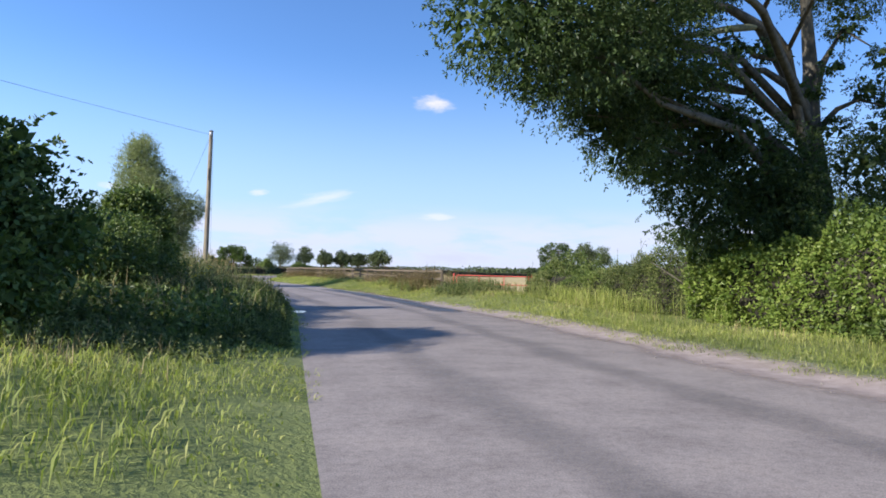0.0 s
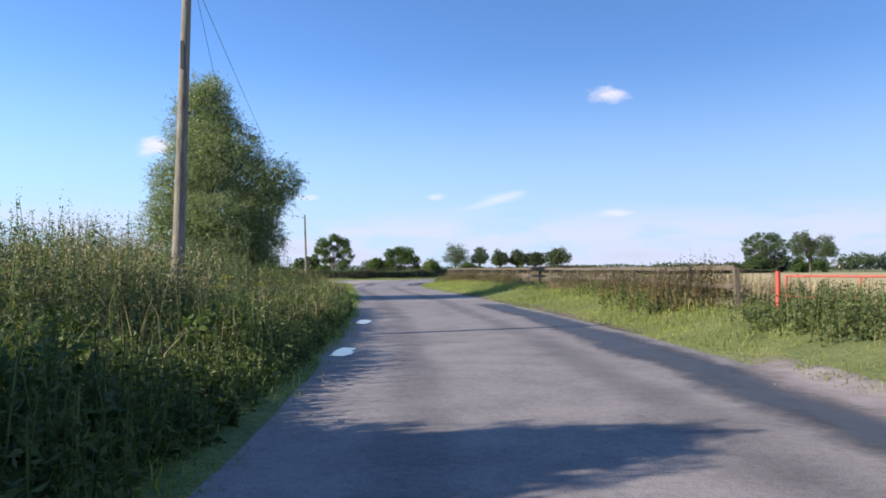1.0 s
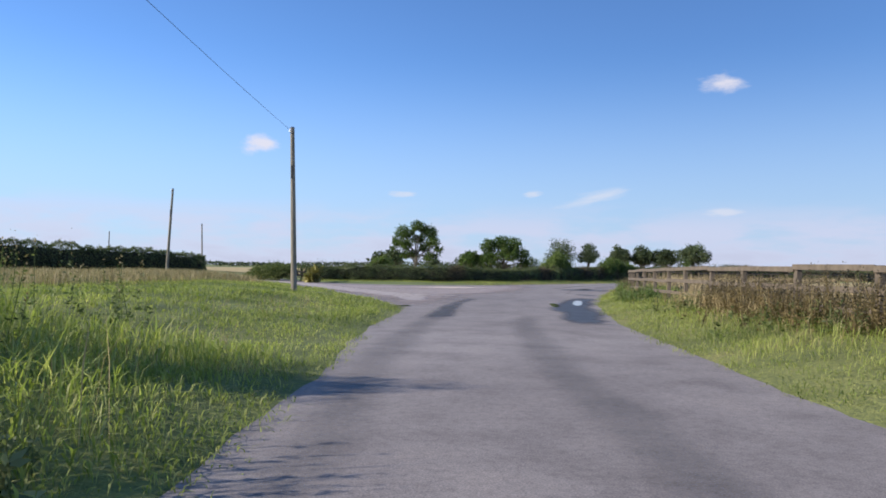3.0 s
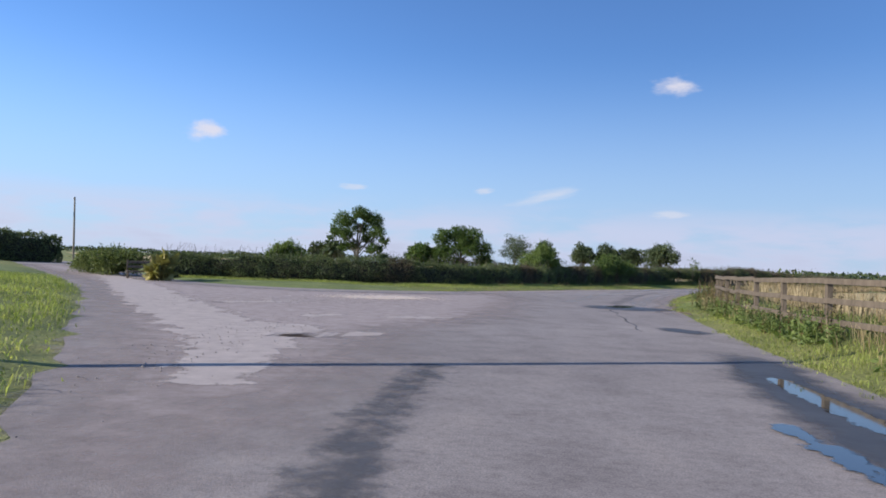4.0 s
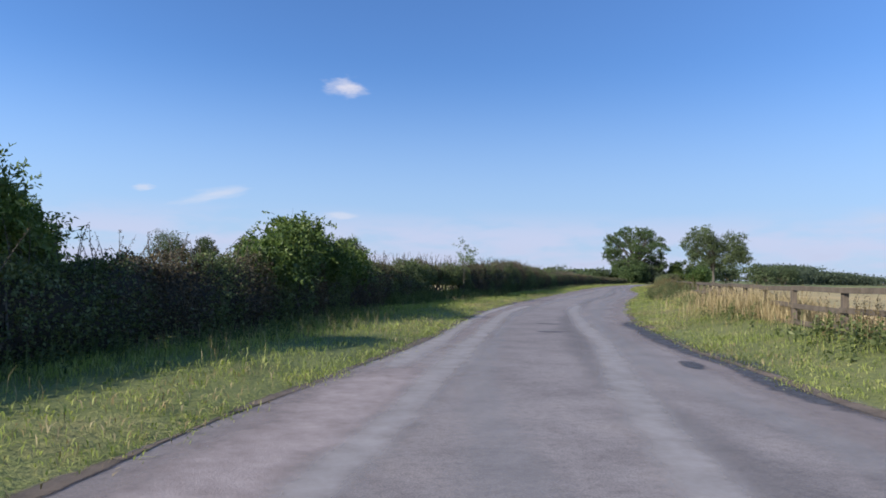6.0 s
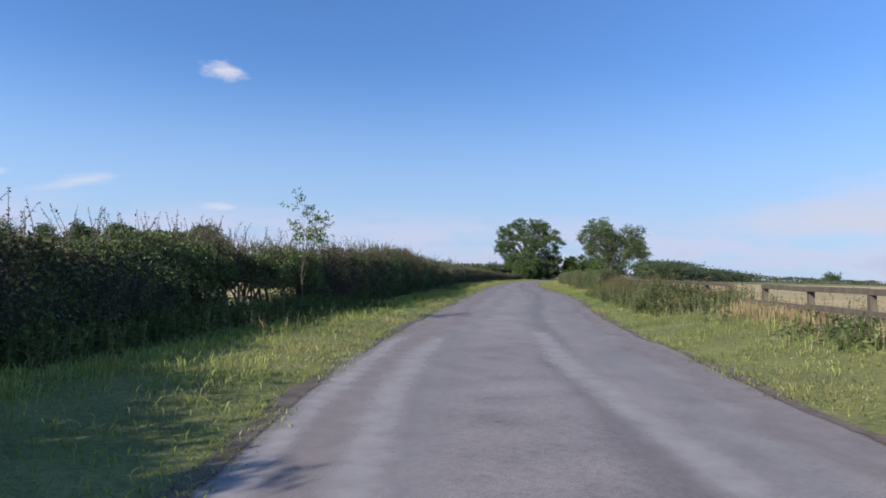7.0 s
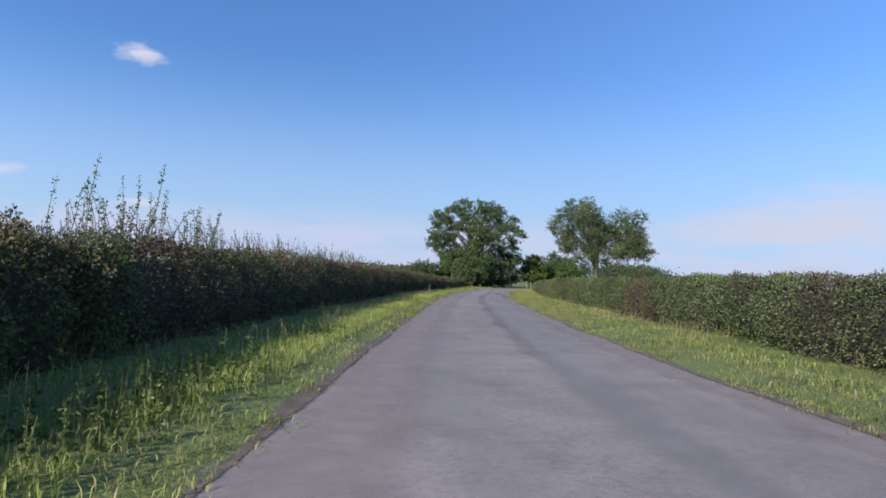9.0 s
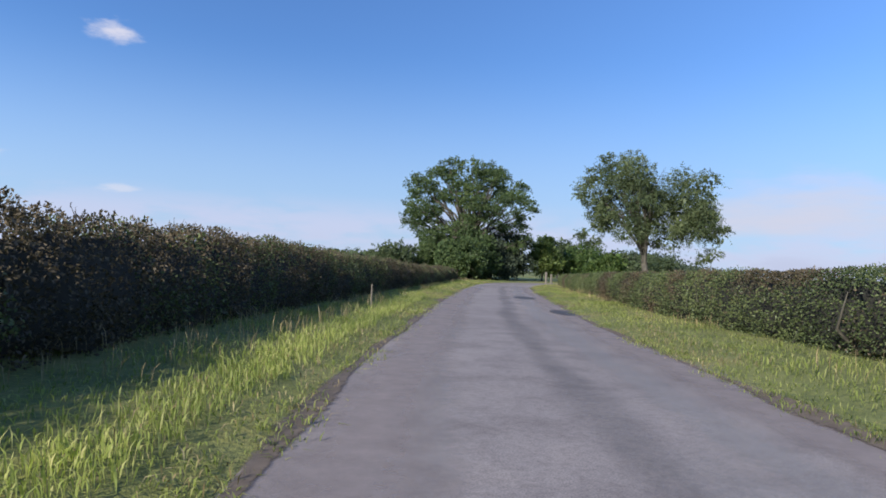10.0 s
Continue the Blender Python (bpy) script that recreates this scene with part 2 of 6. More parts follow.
def ground_mat():
    m, n, l, b = material("meadow_ground", 0.95)
    pos = position(n)
    big = noise_node(n, l, 0.02, 3, pos)
    mid = noise_node(n, l, 0.6, 5, pos, 0.65)
    fine = noise_node(n, l, 14, 4, pos, 0.7)
    c1 = ramp_node(n, l, mid, [(0.3, (0.125, 0.14, 0.045)), (0.55, (0.205, 0.215, 0.074)), (0.75, (0.28, 0.25, 0.115))])
    c2 = ramp_node(n, l, big, [(0.4, (0.9, 1.0, 0.8)), (0.6, (1.25, 1.12, 0.85))])
    c3 = ramp_node(n, l, fine, [(0.3, (0.62, 0.66, 0.6)), (0.7, (1.3, 1.26, 1.2))])
    c = mix_node(n, l, 1.0, c1, c2, "MULTIPLY")
    c = mix_node(n, l, 1.0, c, c3, "MULTIPLY")
    l.new(c, b.inputs["Base Color"])
    bump_into(n, l, b, fine, 0.8, 0.06)
    return m


def straw_mat(name, a, c, e, scale=(0.9, 0.05)):
    m, n, l, b = material(name, 0.9)
    pos = position(n)
    mid = noise_node(n, l, scale[0], 5, pos, 0.7)
    big = noise_node(n, l, scale[1], 3, pos)
    c1 = ramp_node(n, l, mid, [(0.3, a), (0.5, c), (0.72, e)])
    c2 = ramp_node(n, l, big, [(0.35, (0.82, 0.85, 0.8)), (0.65, (1.15, 1.1, 1.05))])
    l.new(mix_node(n, l, 1.0, c1, c2, "MULTIPLY"), b.inputs["Base Color"])
    bump_into(n, l, b, noise_node(n, l, 9, 4, pos, 0.7), 0.7, 0.05)
    return m


def earth_mat(name="bare_earth", a=(0.10, 0.070, 0.045), e=(0.23, 0.17, 0.12)):
    m, n, l, b = material(name, 0.95)
    pos = position(n)
    f = noise_node(n, l, 3.0, 6, pos, 0.7)
    l.new(ramp_node(n, l, f, [(0.3, a), (0.7, e)]), b.inputs["Base Color"])
    bump_into(n, l, b, noise_node(n, l, 60, 3, pos), 0.35, 0.012)
    return m


def leaf_mat(name, dark, mid, light, through_=0.28, rough=0.5, patch=0.5):
    """Foliage: each leaf its own shade, patches of lighter growth, light that passes through."""
    m, n, l, b = material(name, rough)
    geo = n.new("ShaderNodeNewGeometry")
    one = ramp_node(n, l, geo.outputs["Random Per Island"], [(0.0, dark), (0.55, mid), (1.0, light)])
    big = ramp_node(n, l, noise_node(n, l, patch, 3, geo.outputs["Position"]), [(0.32, (0.66, 0.70, 0.66)), (0.68, (1.32, 1.25, 1.15))])
    c = mix_node(n, l, 1.0, one, big, "MULTIPLY")
    l.new(c, b.inputs["Base Color"])
    b.inputs["Specular IOR Level"].default_value = 0.25
    t = n.new("ShaderNodeBsdfTranslucent")
    l.new(mix_node(n, l, 1.0, c, (1.25, 1.35, 0.7), "MULTIPLY"), t.inputs[0])
    mix = n.new("ShaderNodeMixShader")
    mix.inputs[0].default_value = through_
    l.new(b.outputs[0], mix.inputs[1])
    l.new(t.outputs[0], mix.inputs[2])
    l.new(mix.outputs[0], n["Material Output"].inputs[0])
    return m


def bark_mat(name, a, c, scale=6.0):
    m, n, l, b = material(name, 0.9)
    tc = n.new("ShaderNodeTexCoord")
    mp = n.new("ShaderNodeMapping")
    mp.inputs["Scale"].default_value = (scale, scale, scale * 0.18)
    l.new(tc.outputs["Object"], mp.inputs[0])
    f = noise_node(n, l, 1.0, 6, mp.outputs[0], 0.65)
    l.new(ramp_node(n, l, f, [(0.3, a), (0.7, c)]), b.inputs["Base Color"])
    bump_into(n, l, b, f, 0.8, 0.04)
    return m


def plain_mat(name, col, rough=0.6, metal=0.0, vary=0.2, scale=4.0):
    m, n, l, b = material(name, rough)
    f = noise_node(n, l, scale, 5, position(n), 0.65)
    lo = tuple(v * (1 - vary) for v in col)
    hi = tuple(min(1, v * (1 + vary)) for v in col)
    l.new(ramp_node(n, l, f, [(0.3, lo), (0.7, hi)]), b.inputs["Base Color"])
    b.inputs["Metallic"].default_value = metal
    bump_into(n, l, b, noise_node(n, l, 40, 3, position(n)), 0.2, 0.005)
    return m


def water_mat():
    m, n, l, b = material("standing_water", 0.04)
    b.inputs["Base Color"].default_value = (0.05, 0.048, 0.042, 1)
    b.inputs["Specular IOR Level"].default_value = 0.9
    bump_into(n, l, b, noise_node(n, l, 6, 2, position(n)), 0.02, 0.01)
    return m


def feathered(m, grain=5.0, blur=0.6, most=1.0, broken=0.9):
    """Lets a thin stain fade out at its edges, where the mesh's own edge value drops, broken up by grain."""
    n, l = m.node_tree.nodes, m.node_tree.links
    out = n["Material Output"]
    surf = out.inputs[0].links[0].from_socket
    at = n.new("ShaderNodeAttribute")
    at.attribute_name = "edge"
    no = noise_node(n, l, grain, 5, position(n), 0.7)
    ad = n.new("ShaderNodeMath")
    ad.operation = "MULTIPLY_ADD"
    l.new(no, ad.inputs[0])
    ad.inputs[1].default_value = broken
    l.new(at.outputs["Fac"], ad.inputs[2])
    mr = n.new("ShaderNodeMapRange")
    mr.interpolation_type = "SMOOTHSTEP"
    for v, k in ((0.12 + broken * 0.6, 1), (0.12 + broken * 0.6 + blur, 2), (0.0, 3), (most, 4)):
        mr.inputs[k].default_value = v
    l.new(ad.outputs[0], mr.inputs[0])
    tr = n.new("ShaderNodeBsdfTransparent")
    mx = n.new("ShaderNodeMixShader")
    l.new(mr.outputs[0], mx.inputs[0])
    l.new(tr.outputs[0], mx.inputs[1])
    l.new(surf, mx.inputs[2])
    l.new(mx.outputs[0], out.inputs[0])
    return m


ASPHALT = asphalt_mat()
GROUND = ground_mat()
STRAW = straw_mat("stubble_straw", (0.38, 0.265, 0.105), (0.53, 0.385, 0.165), (0.62, 0.47, 0.22))
EARTH = feathered(earth_mat(), 6.0, 0.5, 0.95, 1.2)
STONE = earth_mat("grey_pink_stone", (0.20, 0.17, 0.155), (0.34, 0.30, 0.27))
PALE_STONE = earth_mat("pale_stone", (0.48, 0.39, 0.33), (0.68, 0.57, 0.49))
PINK_GRIT = feathered(earth_mat("pinkish_worn_grit", (0.29, 0.222, 0.192), (0.47, 0.375, 0.33)), 1.6, 0.8, 0.95, 1.0)
PINK_DUST = feathered(earth_mat("pinkish_road_dust", (0.31, 0.245, 0.215), (0.43, 0.35, 0.31)), 1.4, 0.9, 0.6, 0.9)
PALE_GRIT = feathered(earth_mat("pale_crushed_stone", (0.46, 0.385, 0.33), (0.66, 0.56, 0.48)), 4.0, 0.5)
DARK_TAR = feathered(plain_mat("dark_tar_patch", (0.085, 0.082, 0.083), 0.7, 0, 0.3, 3), 3.0, 0.5, 0.65, 1.3)
DAMP = feathered(plain_mat("damp_asphalt", (0.085, 0.083, 0.084), 0.55, 0, 0.3, 2), 1.6, 0.7, 0.85, 1.1)
SEAM = feathered(plain_mat("dark_tar_seam", (0.06, 0.058, 0.058), 0.6, 0, 0.2, 3), 4.0, 0.3, 0.55, 0.3)
FAINT_DARK = feathered(plain_mat("faint_dark_track", (0.13, 0.12, 0.115), 0.75, 0, 0.25, 2), 0.7, 0.9, 0.22, 1.0)
PALE_SCAR = feathered(plain_mat("pale_surface_dressing", (0.51, 0.445, 0.395), 0.85, 0, 0.2, 3), 1.8, 0.9, 0.62, 0.8)
FAINT_PALE = feathered(plain_mat("faint_worn_track", (0.42, 0.38, 0.35), 0.85, 0, 0.2, 3), 1.2, 0.9, 0.35, 0.9)
BROKEN_PALE = feathered(earth_mat("pale_pinkish_broken_surface", (0.40, 0.32, 0.275), (0.58, 0.475, 0.41)), 1.5, 0.22, 0.9, 1.9)
WATER = feathered(water_mat(), 2.6, 0.10, 1.0, 1.2)
GRASS = leaf_mat("verge_grass", (0.205, 0.245, 0.062), (0.335, 0.375, 0.106), (0.485, 0.46, 0.20), 0.46, 0.6, 0.35)
DRY_GRASS = leaf_mat("dry_seed_grass", (0.22, 0.165, 0.085), (0.35, 0.27, 0.145), (0.50, 0.405, 0.235), 0.18, 0.7, 0.5)
PALE_STRAW = leaf_mat("bleached_straw", (0.24, 0.175, 0.10), (0.35, 0.265, 0.155), (0.48, 0.385, 0.245), 0.12, 0.7, 0.4)
MUGWORT = leaf_mat("grey_green_mugwort", (0.080, 0.10, 0.045), (0.14, 0.165, 0.075), (0.23, 0.245, 0.12), 0.3, 0.6, 0.5)
SHRUB = leaf_mat("hedge_shrub_leaf", (0.055, 0.088, 0.024), (0.105, 0.15, 0.040), (0.18, 0.22, 0.07), 0.3, 0.45, 0.6)
LIGHT_SHRUB = leaf_mat("light_green_shrub_leaf", (0.085, 0.125, 0.034), (0.155, 0.205, 0.060), (0.24, 0.285, 0.10), 0.36, 0.45, 0.6)
DOCK = leaf_mat("rusty_dock_stalk", (0.10, 0.075, 0.035), (0.17, 0.125, 0.060), (0.26, 0.20, 0.10), 0.3, 0.7, 0.6)
WEED = leaf_mat("nettle_weeds", (0.060, 0.084, 0.031), (0.125, 0.152, 0.056), (0.235, 0.25, 0.105), 0.38, 0.55, 0.6)
OLIVE_WEED = leaf_mat("olive_weeds", (0.046, 0.058, 0.024), (0.090, 0.105, 0.042), (0.165, 0.17, 0.078), 0.32, 0.6, 0.6)
HEDGE_LEAF = leaf_mat("hawthorn_leaf", (0.064, 0.084, 0.035), (0.118, 0.146, 0.060), (0.20, 0.222, 0.096), 0.28, 0.42, 0.5)
HEDGE_BROWN = leaf_mat("browned_hedge_leaf", (0.066, 0.052, 0.034), (0.115, 0.090, 0.058), (0.175, 0.135, 0.085), 0.2, 0.55, 0.7)
BRAMBLE = leaf_mat("bright_bramble_leaf", (0.09, 0.14, 0.028), (0.17, 0.235, 0.050), (0.27, 0.32, 0.09), 0.32, 0.45, 0.6)
ELDER_LEAF = leaf_mat("elder_leaf", (0.036, 0.066, 0.022), (0.075, 0.12, 0.036), (0.15, 0.20, 0.065), 0.32, 0.45, 0.6)
WILLOW_LEAF = leaf_mat("willow_leaf", (0.13, 0.155, 0.085), (0.215, 0.25, 0.135), (0.34, 0.37, 0.22), 0.42, 0.5, 0.35)
# darkened against the other ash leaf: shade on this tree put into the colour
BIG_ASH_LEAF = leaf_mat("shade_dark_ash_leaf", (0.030, 0.052, 0.020), (0.060, 0.094, 0.034), (0.115, 0.155, 0.058), 0.38, 0.5, 0.35)
TREE_LEAF = leaf_mat("ash_tree_leaf", (0.044, 0.076, 0.026), (0.088, 0.138, 0.043), (0.17, 0.225, 0.075), 0.42, 0.45, 0.35)
ASH_LEAF = leaf_mat("grey_green_ash_leaf", (0.065, 0.090, 0.042), (0.11, 0.14, 0.066), (0.17, 0.20, 0.10), 0.3, 0.5, 0.3)
OAK_LEAF = leaf_mat("oak_leaf", (0.048, 0.076, 0.030), (0.085, 0.125, 0.048), (0.145, 0.185, 0.075), 0.30, 0.5, 0.25)
FAR_LEAF = leaf_mat("distant_leaf", (0.052, 0.072, 0.035), (0.078, 0.104, 0.050), (0.12, 0.145, 0.07), 0.2, 0.6, 0.12)
# dark green lifted a little: distance haze is mixed into the leaf colour
WOOD_LEAF = leaf_mat("dark_hazy_woodland_leaf", (0.044, 0.060, 0.040), (0.066, 0.085, 0.054), (0.092, 0.112, 0.072), 0.15, 0.7, 0.06)
# near-black on purpose: shade deep inside the hedges is put into this colour
CORE = plain_mat("hedge_shaded_core", (0.030, 0.026, 0.017), 1.0, 0, 0.4, 5)
BARK = bark_mat("grey_bark", (0.045, 0.038, 0.028), (0.15, 0.13, 0.095))
LICHEN_BARK = bark_mat("lichened_dead_limb", (0.16, 0.15, 0.075), (0.34, 0.33, 0.19))
POLE_WOOD = bark_mat("weathered_pole_wood", (0.13, 0.105, 0.075), (0.30, 0.255, 0.19), 9.0)
FENCE_WOOD = bark_mat("weathered_fence_wood", (0.085, 0.062, 0.042), (0.19, 0.145, 0.10), 12.0)
RED_PAINT = plain_mat("faded_red_paint", (0.50, 0.075, 0.045), 0.5, 0, 0.2, 6)
STEEL = plain_mat("galvanised_steel", (0.42, 0.42, 0.42), 0.45, 0.8, 0.2, 10)
BLACK = plain_mat("black_rubber", (0.02, 0.02, 0.02), 0.6)
WHITE = plain_mat("white_sign_face", (0.75, 0.75, 0.73), 0.4, 0, 0.05)
YELLOW = leaf_mat("ragwort_flower", (0.55, 0.42, 0.02), (0.70, 0.55, 0.03), (0.8, 0.65, 0.05), 0.2, 0.6)
GOLDEN_BUSH = leaf_mat("golden_shrub_leaf", (0.17, 0.155, 0.05), (0.27, 0.24, 0.085), (0.38, 0.33, 0.14), 0.25, 0.5)


# ---- the land ----
def stretched(lo, hi, step, far, growth=1.35):
    mid = list(np.arange(lo, hi + step / 2, step))
    out, s = [], step
    x = hi
    while x < far:
        s *= growth
        x += s
        out.append(x)
    back, s = [], step
    x = lo
    while x > -far:
        s *= growth
        x -= s
        back.append(x)
    return np.array(back[::-1] + mid + out)


def build_ground():
    xs, ys = stretched(-156, 125, 1.5, 4200), stretched(-30, 268, 1.4, 4200)
    gx, gy = np.meshgrid(xs, ys)
    p = np.c_[gx.ravel(), gy.ravel()]
    d = road_distance(p)
    z = ground_z(p, d)
    far = np.hypot(p[:, 0] - 20, p[:, 1] - 120)
    z = z - 0.10 * smooth01((far - 250) / 300)
    v = np.c_[p, z]
    nx, ny = len(xs), len(ys)
    i = (np.arange(ny - 1)[:, None] * nx + np.arange(nx - 1)[None]).ravel()
    q = np.stack([i, i + 1, i + nx + 1, i + nx], 1).ravel()
    tagged(new("ground", mesh_from("ground", v, 4, q, GROUND, True)), "rough green meadow and verges running to the horizon", "ground", "", "structure")


def flat_sheet(name, line, z, mat, label, category, ragged=0.0, step=1.0, seed=0, kind="structure"):
    """A flat sheet with the given closed outline."""
    p = resample(np.vstack([line, line[:1]]), step)[:-1]
    if ragged:
        k = vnoise(np.c_[p * 0.9, np.full(len(p), seed + 0.5)]) - 0.5 + 0.6 * (vnoise(np.c_[p * 3.1, np.full(len(p), seed + 9.5)]) - 0.5)
        t = unit(np.roll(p, -1, 0) - np.roll(p, 1, 0))
        p = p + np.c_[t[:, 1], -t[:, 0]] * (k * ragged)[:, None]
    bm = bmesh.new()
    vs = [bm.verts.new((x, y, z)) for x, y in p]
    es = [bm.edges.new((vs[i - 1], vs[i])) for i in range(len(vs))]
    bmesh.ops.triangle_fill(bm, use_beauty=True, use_dissolve=False, edges=es)
    for f in bm.faces:
        if f.normal.z < 0:
            f.normal_flip()
    ob = part(name, bm, mat, None, label)
    return tagged(ob, "", category, "", kind)


build_ground()
flat_sheet("road", OUTLINE, 0.0, ASPHALT, "worn grey asphalt country lane with a widened junction", "road", 0.28, 0.8, 3)
FIELD_EDGE = rounded([(13, 20), (9.8, 40), (7.9, 56), (4.4, 70), (3.0, 80), (2.8, 90), (3.4, 97), (5.0, 105), (8.6, 115), (13.6, 127), (19.4, 138), (28.4, 150.5), (40, 165.5), (70, 199), (105, 238)])
flat_sheet("stubble_field", [(-27, 128), (-19, 121.5), (-12, 121), (-8.5, 125), (-5, 132), (0, 141), (6, 151), (19, 167), (36, 189), (56, 215), (82, 247), (80, 330), (-60, 420), (-140, 285), (-70, 184)], 0.17, STRAW,
           "pale stubble field behind the junction hedge", "field", 0, 6.0)
flat_sheet("stubble_field", np.vstack([FIELD_EDGE, [(300, 262), (1500, 500), (1500, -300), (300, -60), (60, -30)]]), 0.17, STRAW,
           "pale gold stubble field behind the fence", "field", 0, 6.0)


# ---- hedges ----
def hedge(name, line, height, width, leaf, per_m, mats, label, seed, stems=True, low=0.0, twigs=0.0, group="", rough=0.35, ragged_top=0.25, face=0, shoot=0.95, shoot_end=1.0, stem_step=0.55):
    """A hedge along a line of x, y: a core coloured near-black for inner shade, stems and many leaves. height may vary
    along the line (values at even steps).
    """
    rng = np.random.default_rng(seed)
    p = resample(line, 0.5)
    s = np.r_[0, np.cumsum(np.linalg.norm(np.diff(p, axis=0), axis=1))]
    hs = np.interp(s, np.linspace(0, s[-1], len(np.atleast_1d(height))), np.atleast_1d(height))
    t = unit(np.gradient(p, axis=0))
    nrm = np.c_[t[:, 1], -t[:, 0]]
    zg = ground_z(p)
    root = thing(name, p[0, 0], p[0, 1], zg[0], label, "hedge", group)
    off = np.array([p[0, 0], p[0, 1], zg[0]])
    # inner mass: solid core whose near-black colour gives the hedge its inner shade
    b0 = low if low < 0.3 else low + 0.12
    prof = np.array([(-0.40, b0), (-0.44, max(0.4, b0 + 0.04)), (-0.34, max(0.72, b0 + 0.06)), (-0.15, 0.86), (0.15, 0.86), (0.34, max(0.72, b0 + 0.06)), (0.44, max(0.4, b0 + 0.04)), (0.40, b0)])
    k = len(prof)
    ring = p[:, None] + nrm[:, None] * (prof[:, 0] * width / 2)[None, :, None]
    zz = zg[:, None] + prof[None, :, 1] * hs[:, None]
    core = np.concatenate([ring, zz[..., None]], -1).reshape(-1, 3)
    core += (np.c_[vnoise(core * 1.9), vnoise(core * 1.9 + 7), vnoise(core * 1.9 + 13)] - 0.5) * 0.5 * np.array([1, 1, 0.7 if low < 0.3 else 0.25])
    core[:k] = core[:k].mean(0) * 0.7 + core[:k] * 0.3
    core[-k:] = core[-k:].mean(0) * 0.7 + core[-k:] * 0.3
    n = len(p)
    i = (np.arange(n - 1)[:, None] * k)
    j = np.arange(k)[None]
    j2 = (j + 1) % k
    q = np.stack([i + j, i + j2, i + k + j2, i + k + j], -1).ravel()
    part("shaded_core", mesh_from("shaded_core", core - off, 4, q, CORE, True), CORE, root)
    # leaves on a lumpy surface
    total = int(s[-1] * per_m)
    u = rng.uniform(0, s[-1], total)
    a = rng.beta(0.9, 0.9, total)
    px, py = np.interp(u, s, p[:, 0]), np.interp(u, s, p[:, 1])
    nx, ny = np.interp(u, s, nrm[:, 0]), np.interp(u, s, nrm[:, 1])
    h = np.interp(u, s, hs)
    z0 = np.interp(u, s, zg)
    girth = 2 * h + width
    along = a * girth
    side = np.where(along < h, -1, np.where(along > h + width, 1, 0))
    lat = np.where(side == -1, -0.5, np.where(side == 1, 0.5, (along - h) / width - 0.5))
    up = np.where(side == -1, along / h, np.where(side == 1, (girth - along) / h, 1.0))
    lat = lat * (1 - 0.35 * smooth01((up - 0.7) / 0.3)) * np.where(up < 0.25, 0.85, 1.0)
    low_leaf = low * (0.6 if low < 0.3 else 1.05)
    pt = np.c_[px + nx * lat * width, py + ny * lat * width, z0 + low_leaf * h + up * h * (1 - low_leaf)]
    if face:
        seen = (side != -face) | (rng.uniform(0, 1, total) < 0.3)
        pt, side, nx, ny, px, py = pt[seen], side[seen], nx[seen], ny[seen], px[seen], py[seen]
        total = len(pt)
    lump = vnoise(pt * 1.7 + seed) - 0.5
    lump2 = vnoise(pt * 4.3 + seed) - 0.5
    out = np.c_[nx * side, ny * side, (side == 0) * 1.0 + 0.15]
    out = unit(out)
    grow = lump * rough * 1.6 + lump2 * rough * 0.8 - np.abs(rng.normal(size=total)) * 0.17
    pt = pt + out * grow[:, None]
    pt[:, 2] += (side == 0) * (vnoise(np.c_[px * 0.8, py * 0.8, np.full(total, seed * 1.0)]) - 0.35) * ragged_top
    for e, way in ((0, -1), (-1, 1)):
        m_ = int(per_m * width * 0.5)
        lt, hh_ = rng.uniform(-0.5, 0.5, m_), rng.uniform(0.05, 1.0, m_)
        ce = np.c_[p[e, 0] + nrm[e, 0] * lt * width, p[e, 1] + nrm[e, 1] * lt * width, zg[e] + hh_ * hs[e]]
        oe = np.tile(np.r_[t[e] * way, 0.1], (m_, 1))
        ce = ce + oe * ((vnoise(ce * 2.0) - 0.3) * 0.5)[:, None]
        pt, out = np.vstack([pt, ce]), np.vstack([out, oe])
    keep = vnoise(pt * 2.6 + 50 + seed) > 0.15
    pt, out = pt[keep], out[keep]
    share = np.linspace(0, 1, len(mats) + 1)
    pick = np.clip(vnoise(pt * 0.55 + seed * 3) * 1.5 - 0.25 + rng.normal(size=len(pt)) * 0.12, 0, 0.999)
    for m, lo_, hi_ in zip(mats, share[:-1], share[1:]):
        sel = (pick >= lo_) & (pick < hi_)
        if sel.any():
            tagged(part("foliage", quads("foliage", leaf_verts(pt[sel] - off, out[sel], leaf, rng), m), m, root), kind="stuff")
    if stems:
        runs = []
        for w in np.arange(0.2, s[-1], stem_step):
            w += rng.uniform(-0.2, 0.2)
            c = np.array([np.interp(w, s, p[:, 0]), np.interp(w, s, p[:, 1]), np.interp(w, s, zg)])
            hh = np.interp(w, s, hs)
            b = c + np.r_[rng.normal(size=2) * width * 0.12, -0.05]
            e = c + np.r_[rng.normal(size=2) * width * 0.25, hh * rng.uniform(0.6, 0.85)]
            m_ = (b + e) / 2 + rng.normal(size=3) * 0.12
            runs.append((np.array([b, m_, e]) - off, [0.042, 0.030, 0.010]))
        tagged(part("inner_stem", tubes("inner_stem", runs, BARK, 5), BARK, root), kind="stuff")
